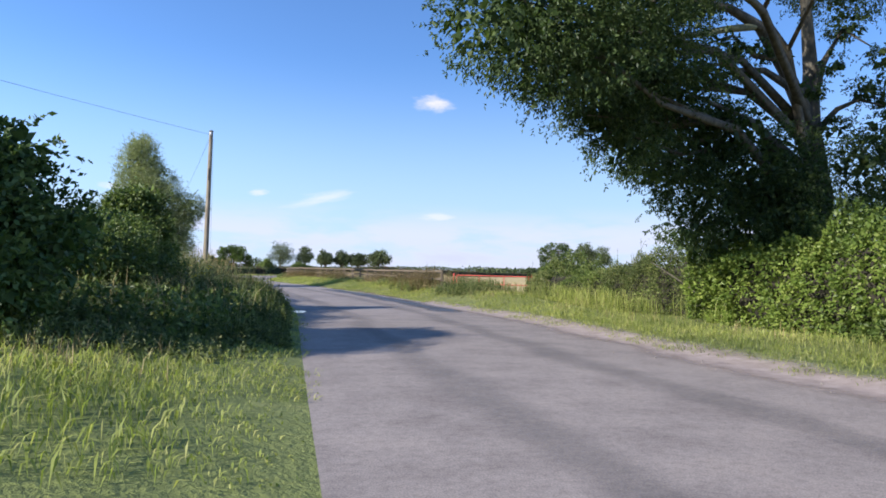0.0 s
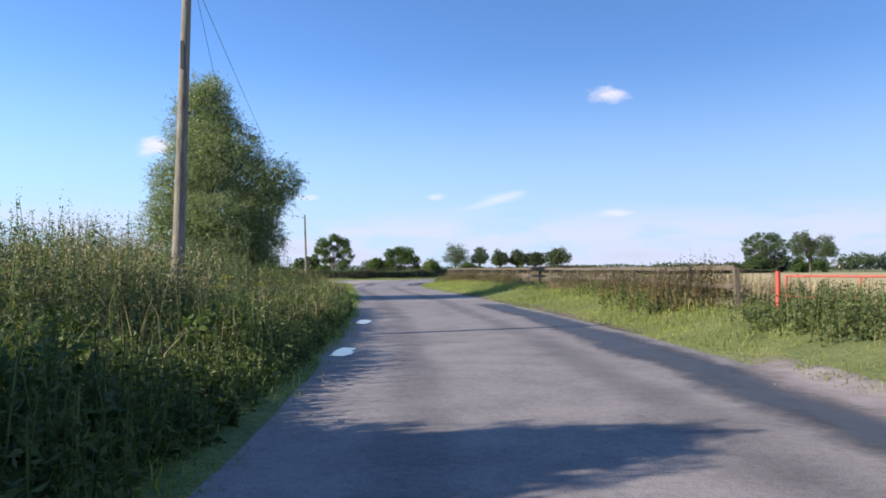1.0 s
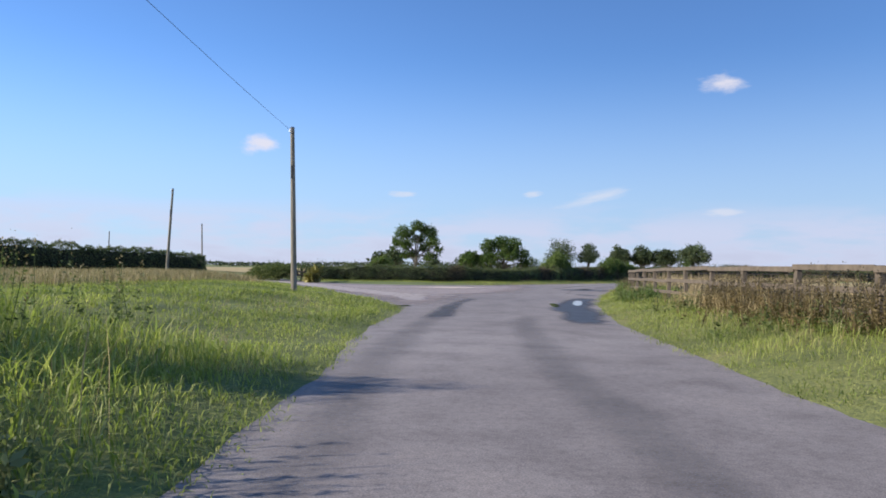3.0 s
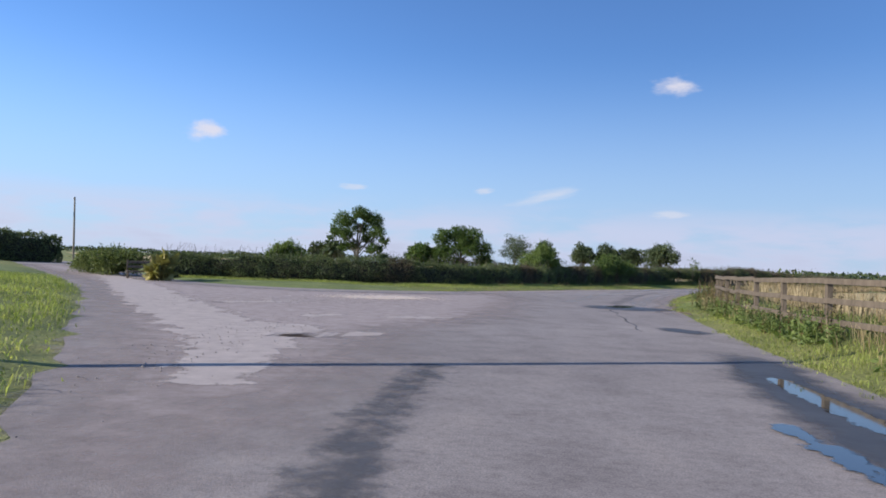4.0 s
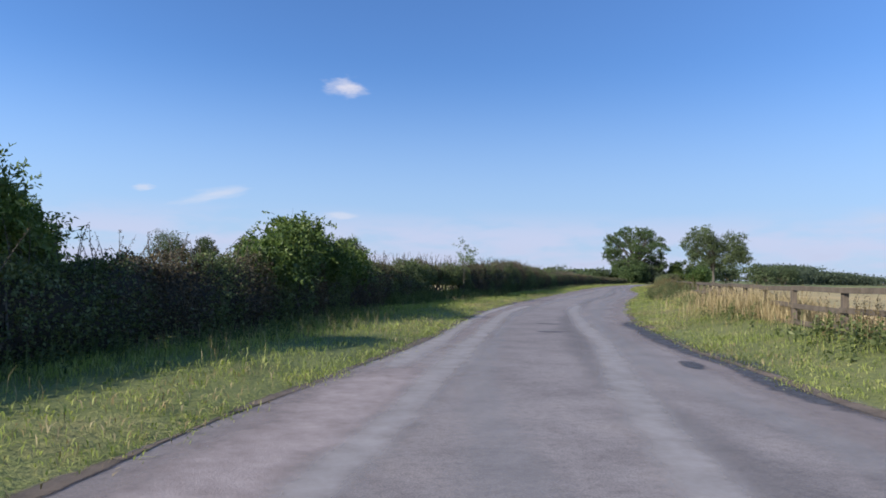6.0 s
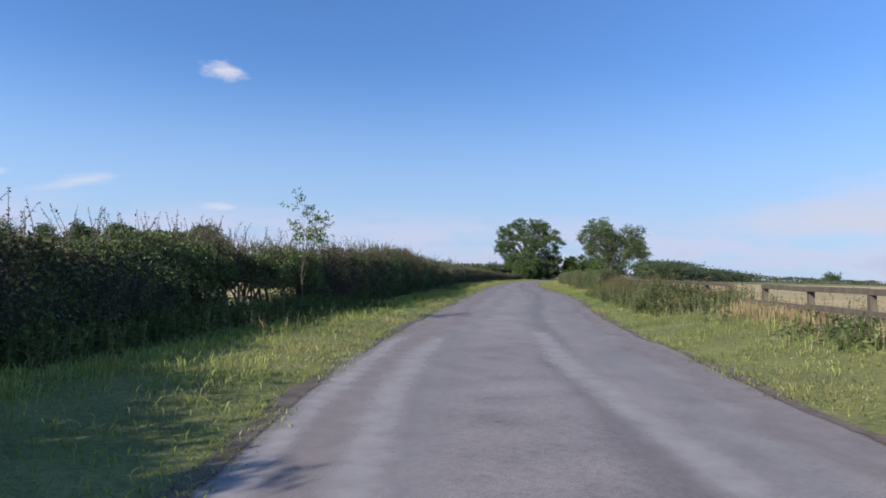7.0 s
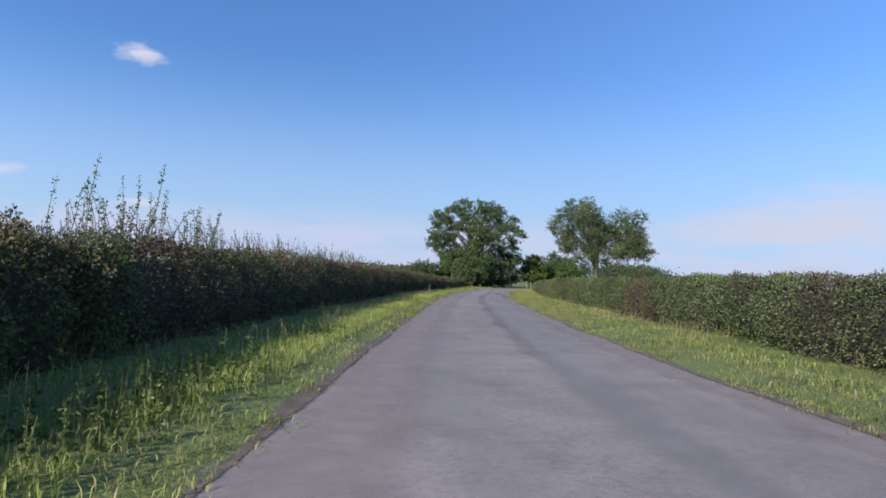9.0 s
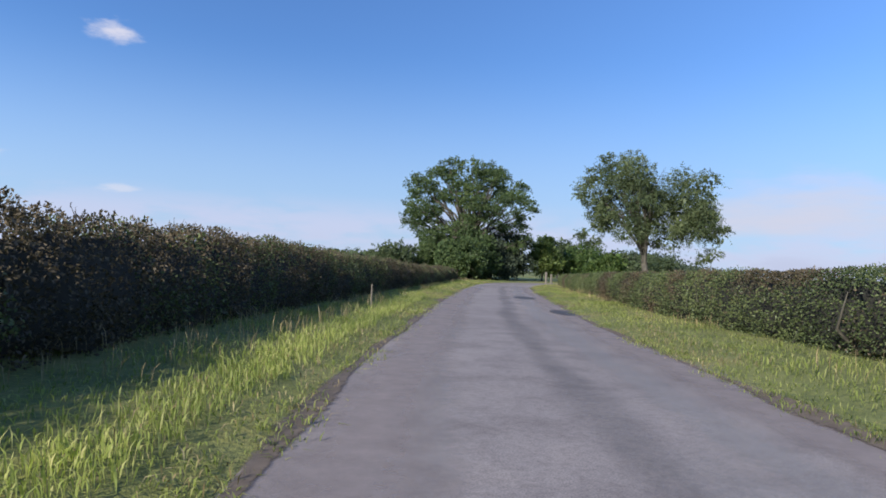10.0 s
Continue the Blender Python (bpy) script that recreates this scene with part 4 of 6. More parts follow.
tree("elder_bush", -4.6, 10.6, 4.2, "dark leafy elder bush on the bank", 22,
     [(-0.2, 0.3, 1.8, 1.3, 1.4, 1.2), (0.4, -0.6, 1.2, 1.1, 1.2, 1.0), (-1.0, 0.6, 2.6, 1.2, 1.2, 1.0), (-0.8, -1.4, 2.0, 1.3, 1.3, 1.0), (-1.8, -0.5, 1.5, 1.3, 1.4, 1.1), (-0.6, 0.2, 2.95, 0.8, 0.8, 0.5), (-1.4, 0.2, 3.3, 0.7, 0.7, 0.45), (0.9, -0.8, 0.6, 0.8, 0.9, 0.7), (1.3, 0.2, 1.1, 0.8, 0.9, 0.8), (0.6, 0.4, 2.3, 0.8, 0.8, 0.6)],
     0.10, 34000, ELDER_LEAF, 0.12, 0.25, category="bush", gaps=0.25, sprays=350, spray_len=0.5)
# SHRUB leaf, lighter than the first elder's: its sunlit look set by colour
tree("elder_bush", -4.0, 20.9, 3.2, "leafy elder bush rising behind the bank weeds", 27,
     [(0, 0, 2.3, 0.75, 0.85, 0.65), (0.15, 0.2, 2.65, 0.5, 0.6, 0.42), (-0.3, 0.1, 2.6, 0.5, 0.6, 0.4), (0.2, -0.2, 1.5, 0.9, 1.0, 0.8), (-0.3, 0.5, 1.8, 0.7, 0.9, 0.7), (0.4, 0.3, 1.9, 0.45, 0.6, 0.5), (-0.95, 0.3, 1.9, 0.75, 0.9, 0.6), (-1.7, 0.5, 1.6, 0.8, 0.9, 0.6)],
     0.085, 19000, SHRUB, 0.09, 0.25, category="bush", gaps=0.28, sprays=260, spray_len=0.35)
tree("hazel_bush", -4.6, 17.5, 2.6, "leafy hazel bush in sunlight", 23,
     [(0.4, -0.6, 1.1, 1.4, 1.6, 0.8), (0, 1.5, 1.3, 1.5, 1.6, 0.8), (-1.6, 0, 1.4, 1.6, 1.7, 0.9), (0.9, 2.4, 0.8, 1.2, 1.5, 0.7), (0.8, 0.4, 0.6, 1.2, 1.5, 0.7), (-0.4, 3.4, 1.1, 1.5, 1.6, 0.8), (-1.4, 2.4, 1.6, 1.2, 1.3, 0.7)],
     0.075, 52000, SHRUB, 0.10, 0.2, category="bush", gaps=0.24, sprays=500, spray_len=0.5)
tree("willow_tree", -9.2, 48.8, 9.2, "grey-green willow tree with feathery branches on the bank", 24,
     [(0, 0, 7.5, 1.3, 1.3, 1.4), (0.3, 0.2, 6.4, 1.8, 1.8, 1.4), (0.8, -0.2, 5.4, 2.0, 2.1, 1.5), (-0.6, 0.2, 4.4, 1.75, 1.9, 1.5), (2.7, 0.2, 4.5, 1.4, 1.5, 1.0), (-0.8, -0.4, 2.7, 1.75, 1.9, 1.4),
      (2.2, 0.2, 3.4, 1.5, 1.6, 1.1), (1.0, -1.0, 2.6, 2.0, 2.0, 1.5), (2.0, 0, 2.0, 1.5, 1.6, 1.1), (-0.2, 0.6, 8.5, 0.8, 0.8, 0.9), (0.5, 1.2, 1.6, 1.8, 1.9, 1.2)],
     0.088, 145000, WILLOW_LEAF, 0.28, 0.2, slim=0.26, droop=0.05, gaps=0.30, dense=0.05, sprays=4200, spray_len=0.5)
tree("oak_tree", 106.9, 265.5, 13.3, "broad round-crowned oak tree beyond the bend", 25,
     lobes_plates(5, 44, 9.5, 3.8, 6.6, 13.6, 1.75), 0.19, 70000, OAK_LEAF, 0.62, 0.2, gaps=0.42, dense=0.015, sprays=1400, spray_len=0.7, z=0.0, limbs=16)
tree("ash_tree", 111.6, 243.9, 13.8, "airy ash tree with a divided crown beside the field", 26,
     airy_crown(8), 0.16, 72000, ASH_LEAF, 0.36, 0.2, gaps=0.36, z=0.0, dense=0.04, sprays=1500, spray_len=0.8, limbs=8, slim=0.45, droop=0.25)
tree("field_tree", -31.7, 203, 11.2, "tall clumpy field tree with a gap in its crown", 40,
     [(-2.4, 0.5, 8.4, 2.1, 2.0, 1.5), (0.5, -0.4, 9.7, 1.7, 1.8, 1.2), (2.5, 0.3, 8.6, 1.8, 1.8, 1.3), (3.6, 0, 6.6, 1.5, 1.5, 1.2), (4.7, 0.2, 5.0, 1.0, 1.0, 0.7), (-4.0, 0.3, 6.6, 1.3, 1.4, 1.0), (-5.0, 0, 5.2, 0.7, 0.7, 0.4),
      (-2.0, -0.8, 5.9, 1.6, 1.6, 1.2), (1.9, 0.8, 5.5, 1.4, 1.5, 1.1), (-0.6, 0.5, 4.0, 1.2, 1.3, 1.0), (2.6, -0.4, 3.6, 1.3, 1.4, 0.9), (-2.4, 0.6, 3.9, 1.2, 1.2, 0.8), (3.9, 0.5, 3.6, 0.9, 0.9, 0.8), (0.2, 1.6, 7.2, 1.4, 1.4, 1.0)],
     0.17, 22000, TREE_LEAF, 0.36, 0.2, z=0.0, group="distant trees", limbs=5, gaps=0.24, dense=0.12, sprays=420, spray_len=0.7)
tree("field_tree", -11.6, 177, 7.1, "bushy broad field tree behind the hedge", 41,
     [(-2.6, 0, 4.9, 1.5, 1.5, 1.2), (-0.6, 0.6, 5.6, 1.7, 1.7, 1.1), (1.6, 0, 5.2, 1.5, 1.5, 1.2), (3.0, 0.2, 3.6, 1.3, 1.4, 1.1), (3.6, 0, 2.2, 0.8, 0.9, 0.6), (-3.0, 0.2, 2.9, 1.2, 1.3, 1.0), (0.2, 0.2, 4.2, 1.7, 1.6, 1.2), (-1.8, -0.5, 3.0, 1.6, 1.6, 1.2), (1.2, -0.6, 3.6, 1.5, 1.5, 1.0), (-2.9, 0.6, 1.4, 1.2, 1.2, 0.9), (-0.4, 0.8, 1.5, 1.2, 1.2, 0.9), (2.8, 0.4, 1.9, 0.9, 0.9, 0.6)],
     0.15, 22000, TREE_LEAF, 0.22, 0.2, z=0.0, group="distant trees", limbs=5, gaps=0.24, dense=0.12, sprays=420, spray_len=0.6)
FAR_TREES = [(-17.2, 178, 3.8, 2.2), (-1.4, 398, 14.8, 8.6), (11.6, 398, 13.0, 5.6), (36.8, 277, 9.8, 5.5), (29.2, 281, 8.8, 3.8), (22.9, 282, 8.8, 3.9), (16.0, 280, 8.8, 3.7)]
for k, (x, y, h, w) in enumerate(FAR_TREES):
    tree("field_tree", x, y, h, "rounded field tree standing behind the hedge" if k % 2 else "leafy grey-green tree standing among the fields", 40 + k,
         lobes_dome(60 + k, 20, w, h * 0.56, h * 0.46, w * 0.40), 0.20 if k < 1 else 0.26, 9000, TREE_LEAF if k < 1 else FAR_LEAF, 0.03 * h, 0.2, z=0.0, group="distant trees", limbs=4, gaps=0.18 + 0.12 * (k == 4), dense=0.18, sprays=260, spray_len=0.06 * h)


# ---- poles and wires ----
def pole(x, y, top, base, lean, label):
    root = thing("utility_pole", x, y, base, label, "pole", "poles along the lane")
    h = top - base
    zs = np.linspace(-0.2, h, 8)
    pts = np.c_[zs / h * lean[0], zs / h * lean[1], zs]
    part("shaft", tubes("shaft", [(pts, np.linspace(0.118, 0.078, 8))], POLE_WOOD, 12), POLE_WOOD, root)
    bm = bmesh.new()
    bmesh.ops.create_cone(bm, cap_ends=True, segments=12, radius1=0.10, radius2=0.06, depth=0.05, matrix=Matrix.Translation((lean[0], lean[1], h + 0.02)))
    part("cap", bm, STEEL, root)
    bm = bmesh.new()
    bmesh.ops.create_cone(bm, cap_ends=True, segments=10, radius1=0.03, radius2=0.022, depth=0.22, matrix=Matrix.Translation((lean[0], lean[1] - 0.11, h - 0.22)) @ Matrix.Rotation(1.57, 4, "X"))
    bracket = part("wire_bracket", bm, STEEL, root)
    bm = bmesh.new()
    for k, r in enumerate((0.045, 0.03, 0.045, 0.025)):
        bmesh.ops.create_cone(bm, cap_ends=True, segments=10, radius1=r, radius2=r * 0.9, depth=0.03, matrix=Matrix.Translation((lean[0], lean[1] - 0.21, h - 0.17 + 0.028 * k)))
    part("insulator", bm, WHITE, bracket, "white porcelain insulator")
    bm = bmesh.new()
    bmesh.ops.create_cube(bm, size=1, matrix=Matrix.Translation((lean[0] * 0.72, lean[1] * 0.72 - 0.115, h * 0.72)) @ Matrix.Diagonal((0.06, 0.03, 0.5, 1)))
    part("cable_guard", bm, BLACK, root)
    return (x + lean[0], y + lean[1], top - 0.15)


def wire(a, b, sag, label, r=0.006):
    a, b = np.array(a), np.array(b)
    f = np.linspace(0, 1, 24)
    pts = a + (b - a) * f[:, None]
    pts[:, 2] -= sag * 4 * f * (1 - f)
    ob = new("overhead_wire", tubes("overhead_wire", [(pts, np.full(24, r))], BLACK, 5))
    tagged(ob, label, "wire", "overhead wires")


P1 = pole(-3.2, 31.2, 7.05, 0.35, (0.05, 0.3), "weathered wooden utility pole among bank weeds")
P2 = pole(-12.82, 85.41, 6.55, 0.42, (-0.20, 0.0), "weathered wooden utility pole standing on the grass")
pole(-33.08, 110.8, 7.1, 0.42, (0.35, 0.0), "slightly leaning wooden pole beside the side lane")
pole(-52.2, 152.4, 6.9, 0.3, (-0.2, 0.0), "distant leaning wooden pole by the side lane")
pole(-80.6, 172.5, 6.7, 0.2, (0.1, 0.0), "far wooden pole beyond the tall hedge")
P0 = pole(-27, -8.5, 7.2, 0.4, (0.0, 0.0), "wooden utility pole set back from the lane")
wire(P0, P1, 0.5, "thin black overhead wire running to a pole")
wire(P1, P2, 0.5, "thin black overhead wire between two poles")
wire((-3.05, 31.45, 6.7), (-3.7, 38.6, 0.3), 0.0, "thin steel stay wire bracing a pole", 0.0045)


# ---- fence, gate ----
def box_mesh(name, sx, sy, sz, mat, bevel=0.008):
    bm = bmesh.new()
    bmesh.ops.create_cube(bm, size=1, matrix=Matrix.Translation((0, 0, sz / 2)) @ Matrix.Diagonal((sx, sy, sz, 1)))
    bmesh.ops.bevel(bm, geom=bm.edges[:], offset=bevel, segments=1, affect="EDGES")
    me = bpy.data.meshes.new(name)
    bm.to_mesh(me)
    bm.free()
    me.materials.append(mat)
    return me


def fence(line, spacing, label, seed):
    rng = random.Random(seed)
    p = resample(rounded(line, 2), spacing)
    z = ground_z(p)
    root = thing("post_and_rail_fence", p[0, 0], p[0, 1], z[0], label, "fence")
    o = Vector((p[0, 0], p[0, 1], z[0]))
    post_me = box_mesh("post", 0.13, 0.10, 1.32, FENCE_WOOD)
    rail_me = box_mesh("rail", 1.0, 0.035, 0.105, FENCE_WOOD, 0.006)
    top = np.interp(p[:, 1], [33, 45, 56, 68, 80, 92, 100, 111, 120, 130, 150, 165], [1.33, 1.35, 1.37, 1.42, 1.40, 1.31, 1.25, 1.28, 1.24, 1.16, 1.17, 1.20])
    for k in range(len(p)):
        ob = part("post", post_me, FENCE_WOOD, root)
        t = p[min(k + 1, len(p) - 1)] - p[max(k - 1, 0)]
        ob.matrix_local = Matrix.Translation(Vector((p[k, 0], p[k, 1], top[k] - 1.36 + rng.uniform(-0.02, 0.03))) - o) @ pose(0, 0, 0, rng.uniform(-2, 2), rng.uniform(-2, 2), math.degrees(math.atan2(t[1], t[0])))
        if k + 1 < len(p):
            a, b = Vector((*p[k], top[k])), Vector((*p[k + 1], top[k + 1]))
            d = b - a
            side = Vector((d.y, -d.x, 0)).normalized() * 0.07
            for drop in (0.115, 0.475, 0.835):
                if rng.random() < 0.03:
                    continue
                r = part("rail", rail_me, FENCE_WOOD, root)
                mid = (a + b) / 2 - side - o - Vector((0, 0, drop + rng.uniform(-0.015, 0.015)))
                r.matrix_local = Matrix.Translation(mid) @ pose(0, 0, 0, 0, -math.degrees(math.atan2(d.z, d.xy.length)) + rng.uniform(-0.5, 0.5), math.degrees(math.atan2(d.y, d.x))) @ Matrix.Diagonal((d.length * 1.01, 1, 1, 1))
    return root


fence([(7.6, 33.6), (7.0, 45), (5.9, 56), (4.6, 62), (2.9, 68), (1.5, 74), (0.9, 80), (0.6, 86), (0.45, 92), (0.85, 98), (2.0, 105), (3.8, 111), (5.8, 116.5), (8.2, 122.4), (12.4, 131.2), (15.3, 135.8), (20.0, 142.5), (27.2, 152.6), (36.4, 165)], 2.4,
      "weathered wooden post and rail fence with three rails", 4)


def gate():
    a, b = Vector((7.95, 32.2, 0)), Vector((10.45, 29.1, 0))
    d = b - a
    root = thing("field_gate", a.x, a.y, 0.12, "faded red tubular metal field gate, closed", "gate", rz=math.degrees(math.atan2(d.y, d.x)))
    ln = d.length
    for z in (0.30, 0.62, 1.00):
        bm_pts = [(0, 0, z), (ln / 2, 0, z), (ln, 0, z)]
        part("rail", tubes("rail", [(bm_pts, [0.018] * 3)], RED_PAINT, 8), RED_PAINT, root)
    for x in (0.02, ln * 0.33, ln * 0.67, ln - 0.02):
        part("upright", tubes("upright", [([(x, 0, 0.18), (x, 0, 0.6), (x, 0, 1.01)], [0.018] * 3)], RED_PAINT, 8), RED_PAINT, root)
    for x in (-0.14, ln + 0.14):
        part("gate_post", tubes("gate_post", [([(x, 0, -0.2), (x, 0, 0.5), (x, 0, 1.09)], [0.045] * 3)], RED_PAINT, 10), RED_PAINT, root)


gate()



# ---- further bushes and trees ----
tree("willow_bush", -11.3, 64.0, 3.1, "low pale green bush among bank weeds", 32, [(0, 0, 1.8, 0.8, 0.8, 0.9), (0.5, 0.4, 1.2, 0.8, 0.8, 0.8), (-0.6, 0.2, 1.2, 0.8, 0.8, 0.8)],
     0.08, 9000, WILLOW_LEAF, 0.08, 0.2, category="bush", gaps=0.2, slim=0.35)
tree("hedge_bush", -2.9, 129.6, 3.0, "loose light green shrub growing out of the hedge", 33, [(0, 0, 2.0, 0.9, 1.0, 0.7), (0.6, 0.9, 1.8, 0.75, 0.8, 0.6), (-0.6, -0.9, 1.7, 0.8, 0.9, 0.6), (0.1, 0.2, 2.5, 0.6, 0.7, 0.4), (0.9, 1.5, 1.4, 0.6, 0.7, 0.5), (-1.0, -1.5, 1.4, 0.7, 0.7, 0.5)],
     0.085, 15000, LIGHT_SHRUB, 0.06, 0.2, category="bush", gaps=0.28, sprays=420, spray_len=0.6, slim=0.4)
tree("hedge_bush", -17.3, 116.9, 2.4, "small pale shrub rising above the hedge", 34, [(0, 0, 1.6, 0.7, 0.7, 0.5), (0.5, 0.1, 1.3, 0.6, 0.6, 0.5), (-0.5, 0, 1.3, 0.6, 0.6, 0.5)], 0.085, 4500, LIGHT_SHRUB, 0.05, 0.2, category="bush", gaps=0.3, sprays=130, spray_len=0.45, slim=0.4)
tree("hedge_bush", 2.5, 137.3, 2.8, "dark bushy growth above the hedge", 36, [(0, 0, 1.6, 1.0, 1.2, 0.8), (0.4, 0.5, 2.1, 0.7, 0.8, 0.5), (1.2, 2.0, 1.5, 1.0, 1.2, 0.7), (2.4, 4.0, 1.3, 0.9, 1.1, 0.6), (-0.4, -1.2, 1.4, 0.8, 0.9, 0.6)], 0.085, 14000, SHRUB, 0.06, 0.2, category="bush", gaps=0.3, sprays=260, spray_len=0.5)
tree("elder_sapling", 12.95, 150.75, 3.0, "thin elder sapling growing through the hedge", 35, [(0.1, 0, 1.75, 0.28, 0.34, 0.22), (0.15, 0.1, 2.15, 0.3, 0.34, 0.2), (0.0, 0.15, 2.55, 0.22, 0.24, 0.18), (0.28, -0.05, 1.95, 0.2, 0.22, 0.14)],
     0.085, 460, SHRUB, 0.016, 0.3, category="bush", gaps=0.3, slim=0.34, dense=0.0, sprays=40, spray_len=0.32)
# both WOOD_LEAF bushes are added to darken the shaded hollow under the oak
for k, (x, y, h, w, mt) in enumerate([(99.5, 257.7, 4.1, 3.2, OAK_LEAF), (103.6, 260.4, 4.8, 3.6, OAK_LEAF), (101.0, 262, 4.6, 3.6, OAK_LEAF), (111.0, 263.2, 5.4, 3.6, WOOD_LEAF), (117, 263, 5.5, 2.5, LIGHT_SHRUB), (94.6, 262.5, 2.9, 3.2, FAR_LEAF), (110.5, 247.5, 3.0, 2.4, TREE_LEAF), (107.0, 261.6, 4.6, 4.0, WOOD_LEAF), (123.5, 262.5, 4.8, 4.2, TREE_LEAF)]):
    tree("roadside_bush", x, y, h, "dense green bush at the bend of the lane, darker where it stands for shade", 80 + k, lobes_dome(90 + k, 14, w, h * 0.5, h * 0.5, w * 0.42, 0.9), 0.22, 8500, mt, 0.12, 0.15, z=0.0, category="bush", group="bushes at the bend", limbs=3, gaps=0.16, sprays=200, spray_len=0.7)
for k, (x, y, h, w) in enumerate([(150, 292, 7.0, 5), (160, 300, 8.0, 6), (172, 305, 7.4, 6), (184, 300, 6.6, 6), (198, 305, 6.2, 6)]):
    tree("copse_tree", x, y, h, "dark green copse tree behind the lane", 100 + k, lobes_dome(110 + k, 12, w, h * 0.5, h * 0.5, w * 0.4, 0.9), 0.3, 5000, FAR_LEAF, 0.2, 0.2, z=0.0, group="copse trees", limbs=3, gaps=0.15)


def treeline(name, line, height, label, seed, leaf=0.8, density=30, mat=FAR_LEAF, depth=8.0):
    """A far belt of trees or hedge."""
    rng = np.random.default_rng(seed)
    p = resample(line, 4.0)
    s = np.r_[0, np.cumsum(np.linalg.norm(np.diff(p, axis=0), axis=1))]
    n = int(s[-1] * density)
    u = rng.uniform(0, s[-1], n)
    base = np.c_[np.interp(u, s, p[:, 0]), np.interp(u, s, p[:, 1])] + rng.normal(size=(n, 2)) * depth * 0.4
    hs = np.interp(u, s, np.interp(np.linspace(0, s[-1], len(s)), np.linspace(0, s[-1], len(height)), height))
    top = hs * (0.62 + 0.5 * vnoise(np.c_[u * 0.09, np.full(n, seed * 1.7), np.zeros(n)]) + 0.16 * vnoise(np.c_[u * 0.4, np.full(n, seed * 2.7), np.zeros(n)]))
    z = top * np.sqrt(rng.uniform(0, 1, n))
    pts = np.c_[base, z]
    v = leaf_verts(pts, unit(rng.normal(size=(n, 3)) + [0, 0, 0.5]), leaf, rng, 0.1, 0.4, 0.8)
    tagged(new(name, quads(name, v, mat)), label, "treeline", "", "stuff")


treeline("far_wood", [(205, 318), (255, 352), (325, 372)], [8.2, 8, 7.4, 6.6, 5.6, 4.2], "dark belt of woodland at the far side of the field", 1, 0.65, 260, WOOD_LEAF, 12)
treeline("far_hedgerow", [(330, 375), (560, 300), (700, 150), (720, -40)], [1.0, 0.4, 0.4, 0.7, 0.5], "low brown hedgerow across the far fields", 2, 0.7, 12, HEDGE_BROWN)
treeline("far_hedgerow", [(-330, 470), (-120, 560), (60, 620), (210, 640), (420, 600), (640, 470)], [4, 2.5, 5, 3, 6, 3, 4, 5, 3], "line of distant hedges and trees on the horizon", 3, 1.1, 24)
treeline("far_hedgerow", [(-420, 150), (-380, 300), (-330, 470)], [3, 5, 3], "line of distant hedges behind the side lane", 4, 1.6, 14)
treeline("far_hedgerow", [(90, 330), (180, 400), (240, 520)], [4, 5, 4], "distant hedge beyond the bend", 5, 1.2, 14)
for k, (x, y, h, w) in enumerate([(250, 545, 9, 7), (330, 470, 8, 6), (345, 420, 8, 7), (420, 380, 7, 6), (-20, 520, 9, 8), (-60, 480, 8, 6), (-75, 470, 7, 5), (-48, 240, 5, 3.5), (-44, 236, 5.5, 3), (174, 424, 6.5, 3.2)]):
    tree("horizon_tree", x, y, h, "small round tree far off on the horizon", 130 + k, lobes_dome(150 + k, 9, w, h * 0.52, h * 0.48, w * 0.42), 0.5, 1600, FAR_LEAF, 0.2, 0.2, z=0.0, group="distant trees", limbs=2, gaps=0.2)


# ---- road surface details ----
def poly_distance(p, line):
    """Signed distance to a closed outline, positive inside."""
    d2, inside = np.full(len(p), 1e12), np.zeros(len(p), bool)
    for (ax, ay), (bx, by) in zip(line, np.roll(line, -1, axis=0)):
        ex, ey = bx - ax, by - ay
        t = np.clip(((p[:, 0] - ax) * ex + (p[:, 1] - ay) * ey) / max(ex * ex + ey * ey, 1e-9), 0, 1)
        d2 = np.minimum(d2, (p[:, 0] - ax - t * ex) ** 2 + (p[:, 1] - ay - t * ey) ** 2)
        if ay != by:
            inside ^= ((ay > p[:, 1]) != (by > p[:, 1])) & (p[:, 0] < ax + (p[:, 1] - ay) / (by - ay) * ex)
    return np.sqrt(d2) * np.where(inside, 1, -1)


def with_edge(me, values):
    at = me.attributes.new("edge", "FLOAT", "POINT")
    at.data.foreach_set("value", np.asarray(values, np.float32))
    return me


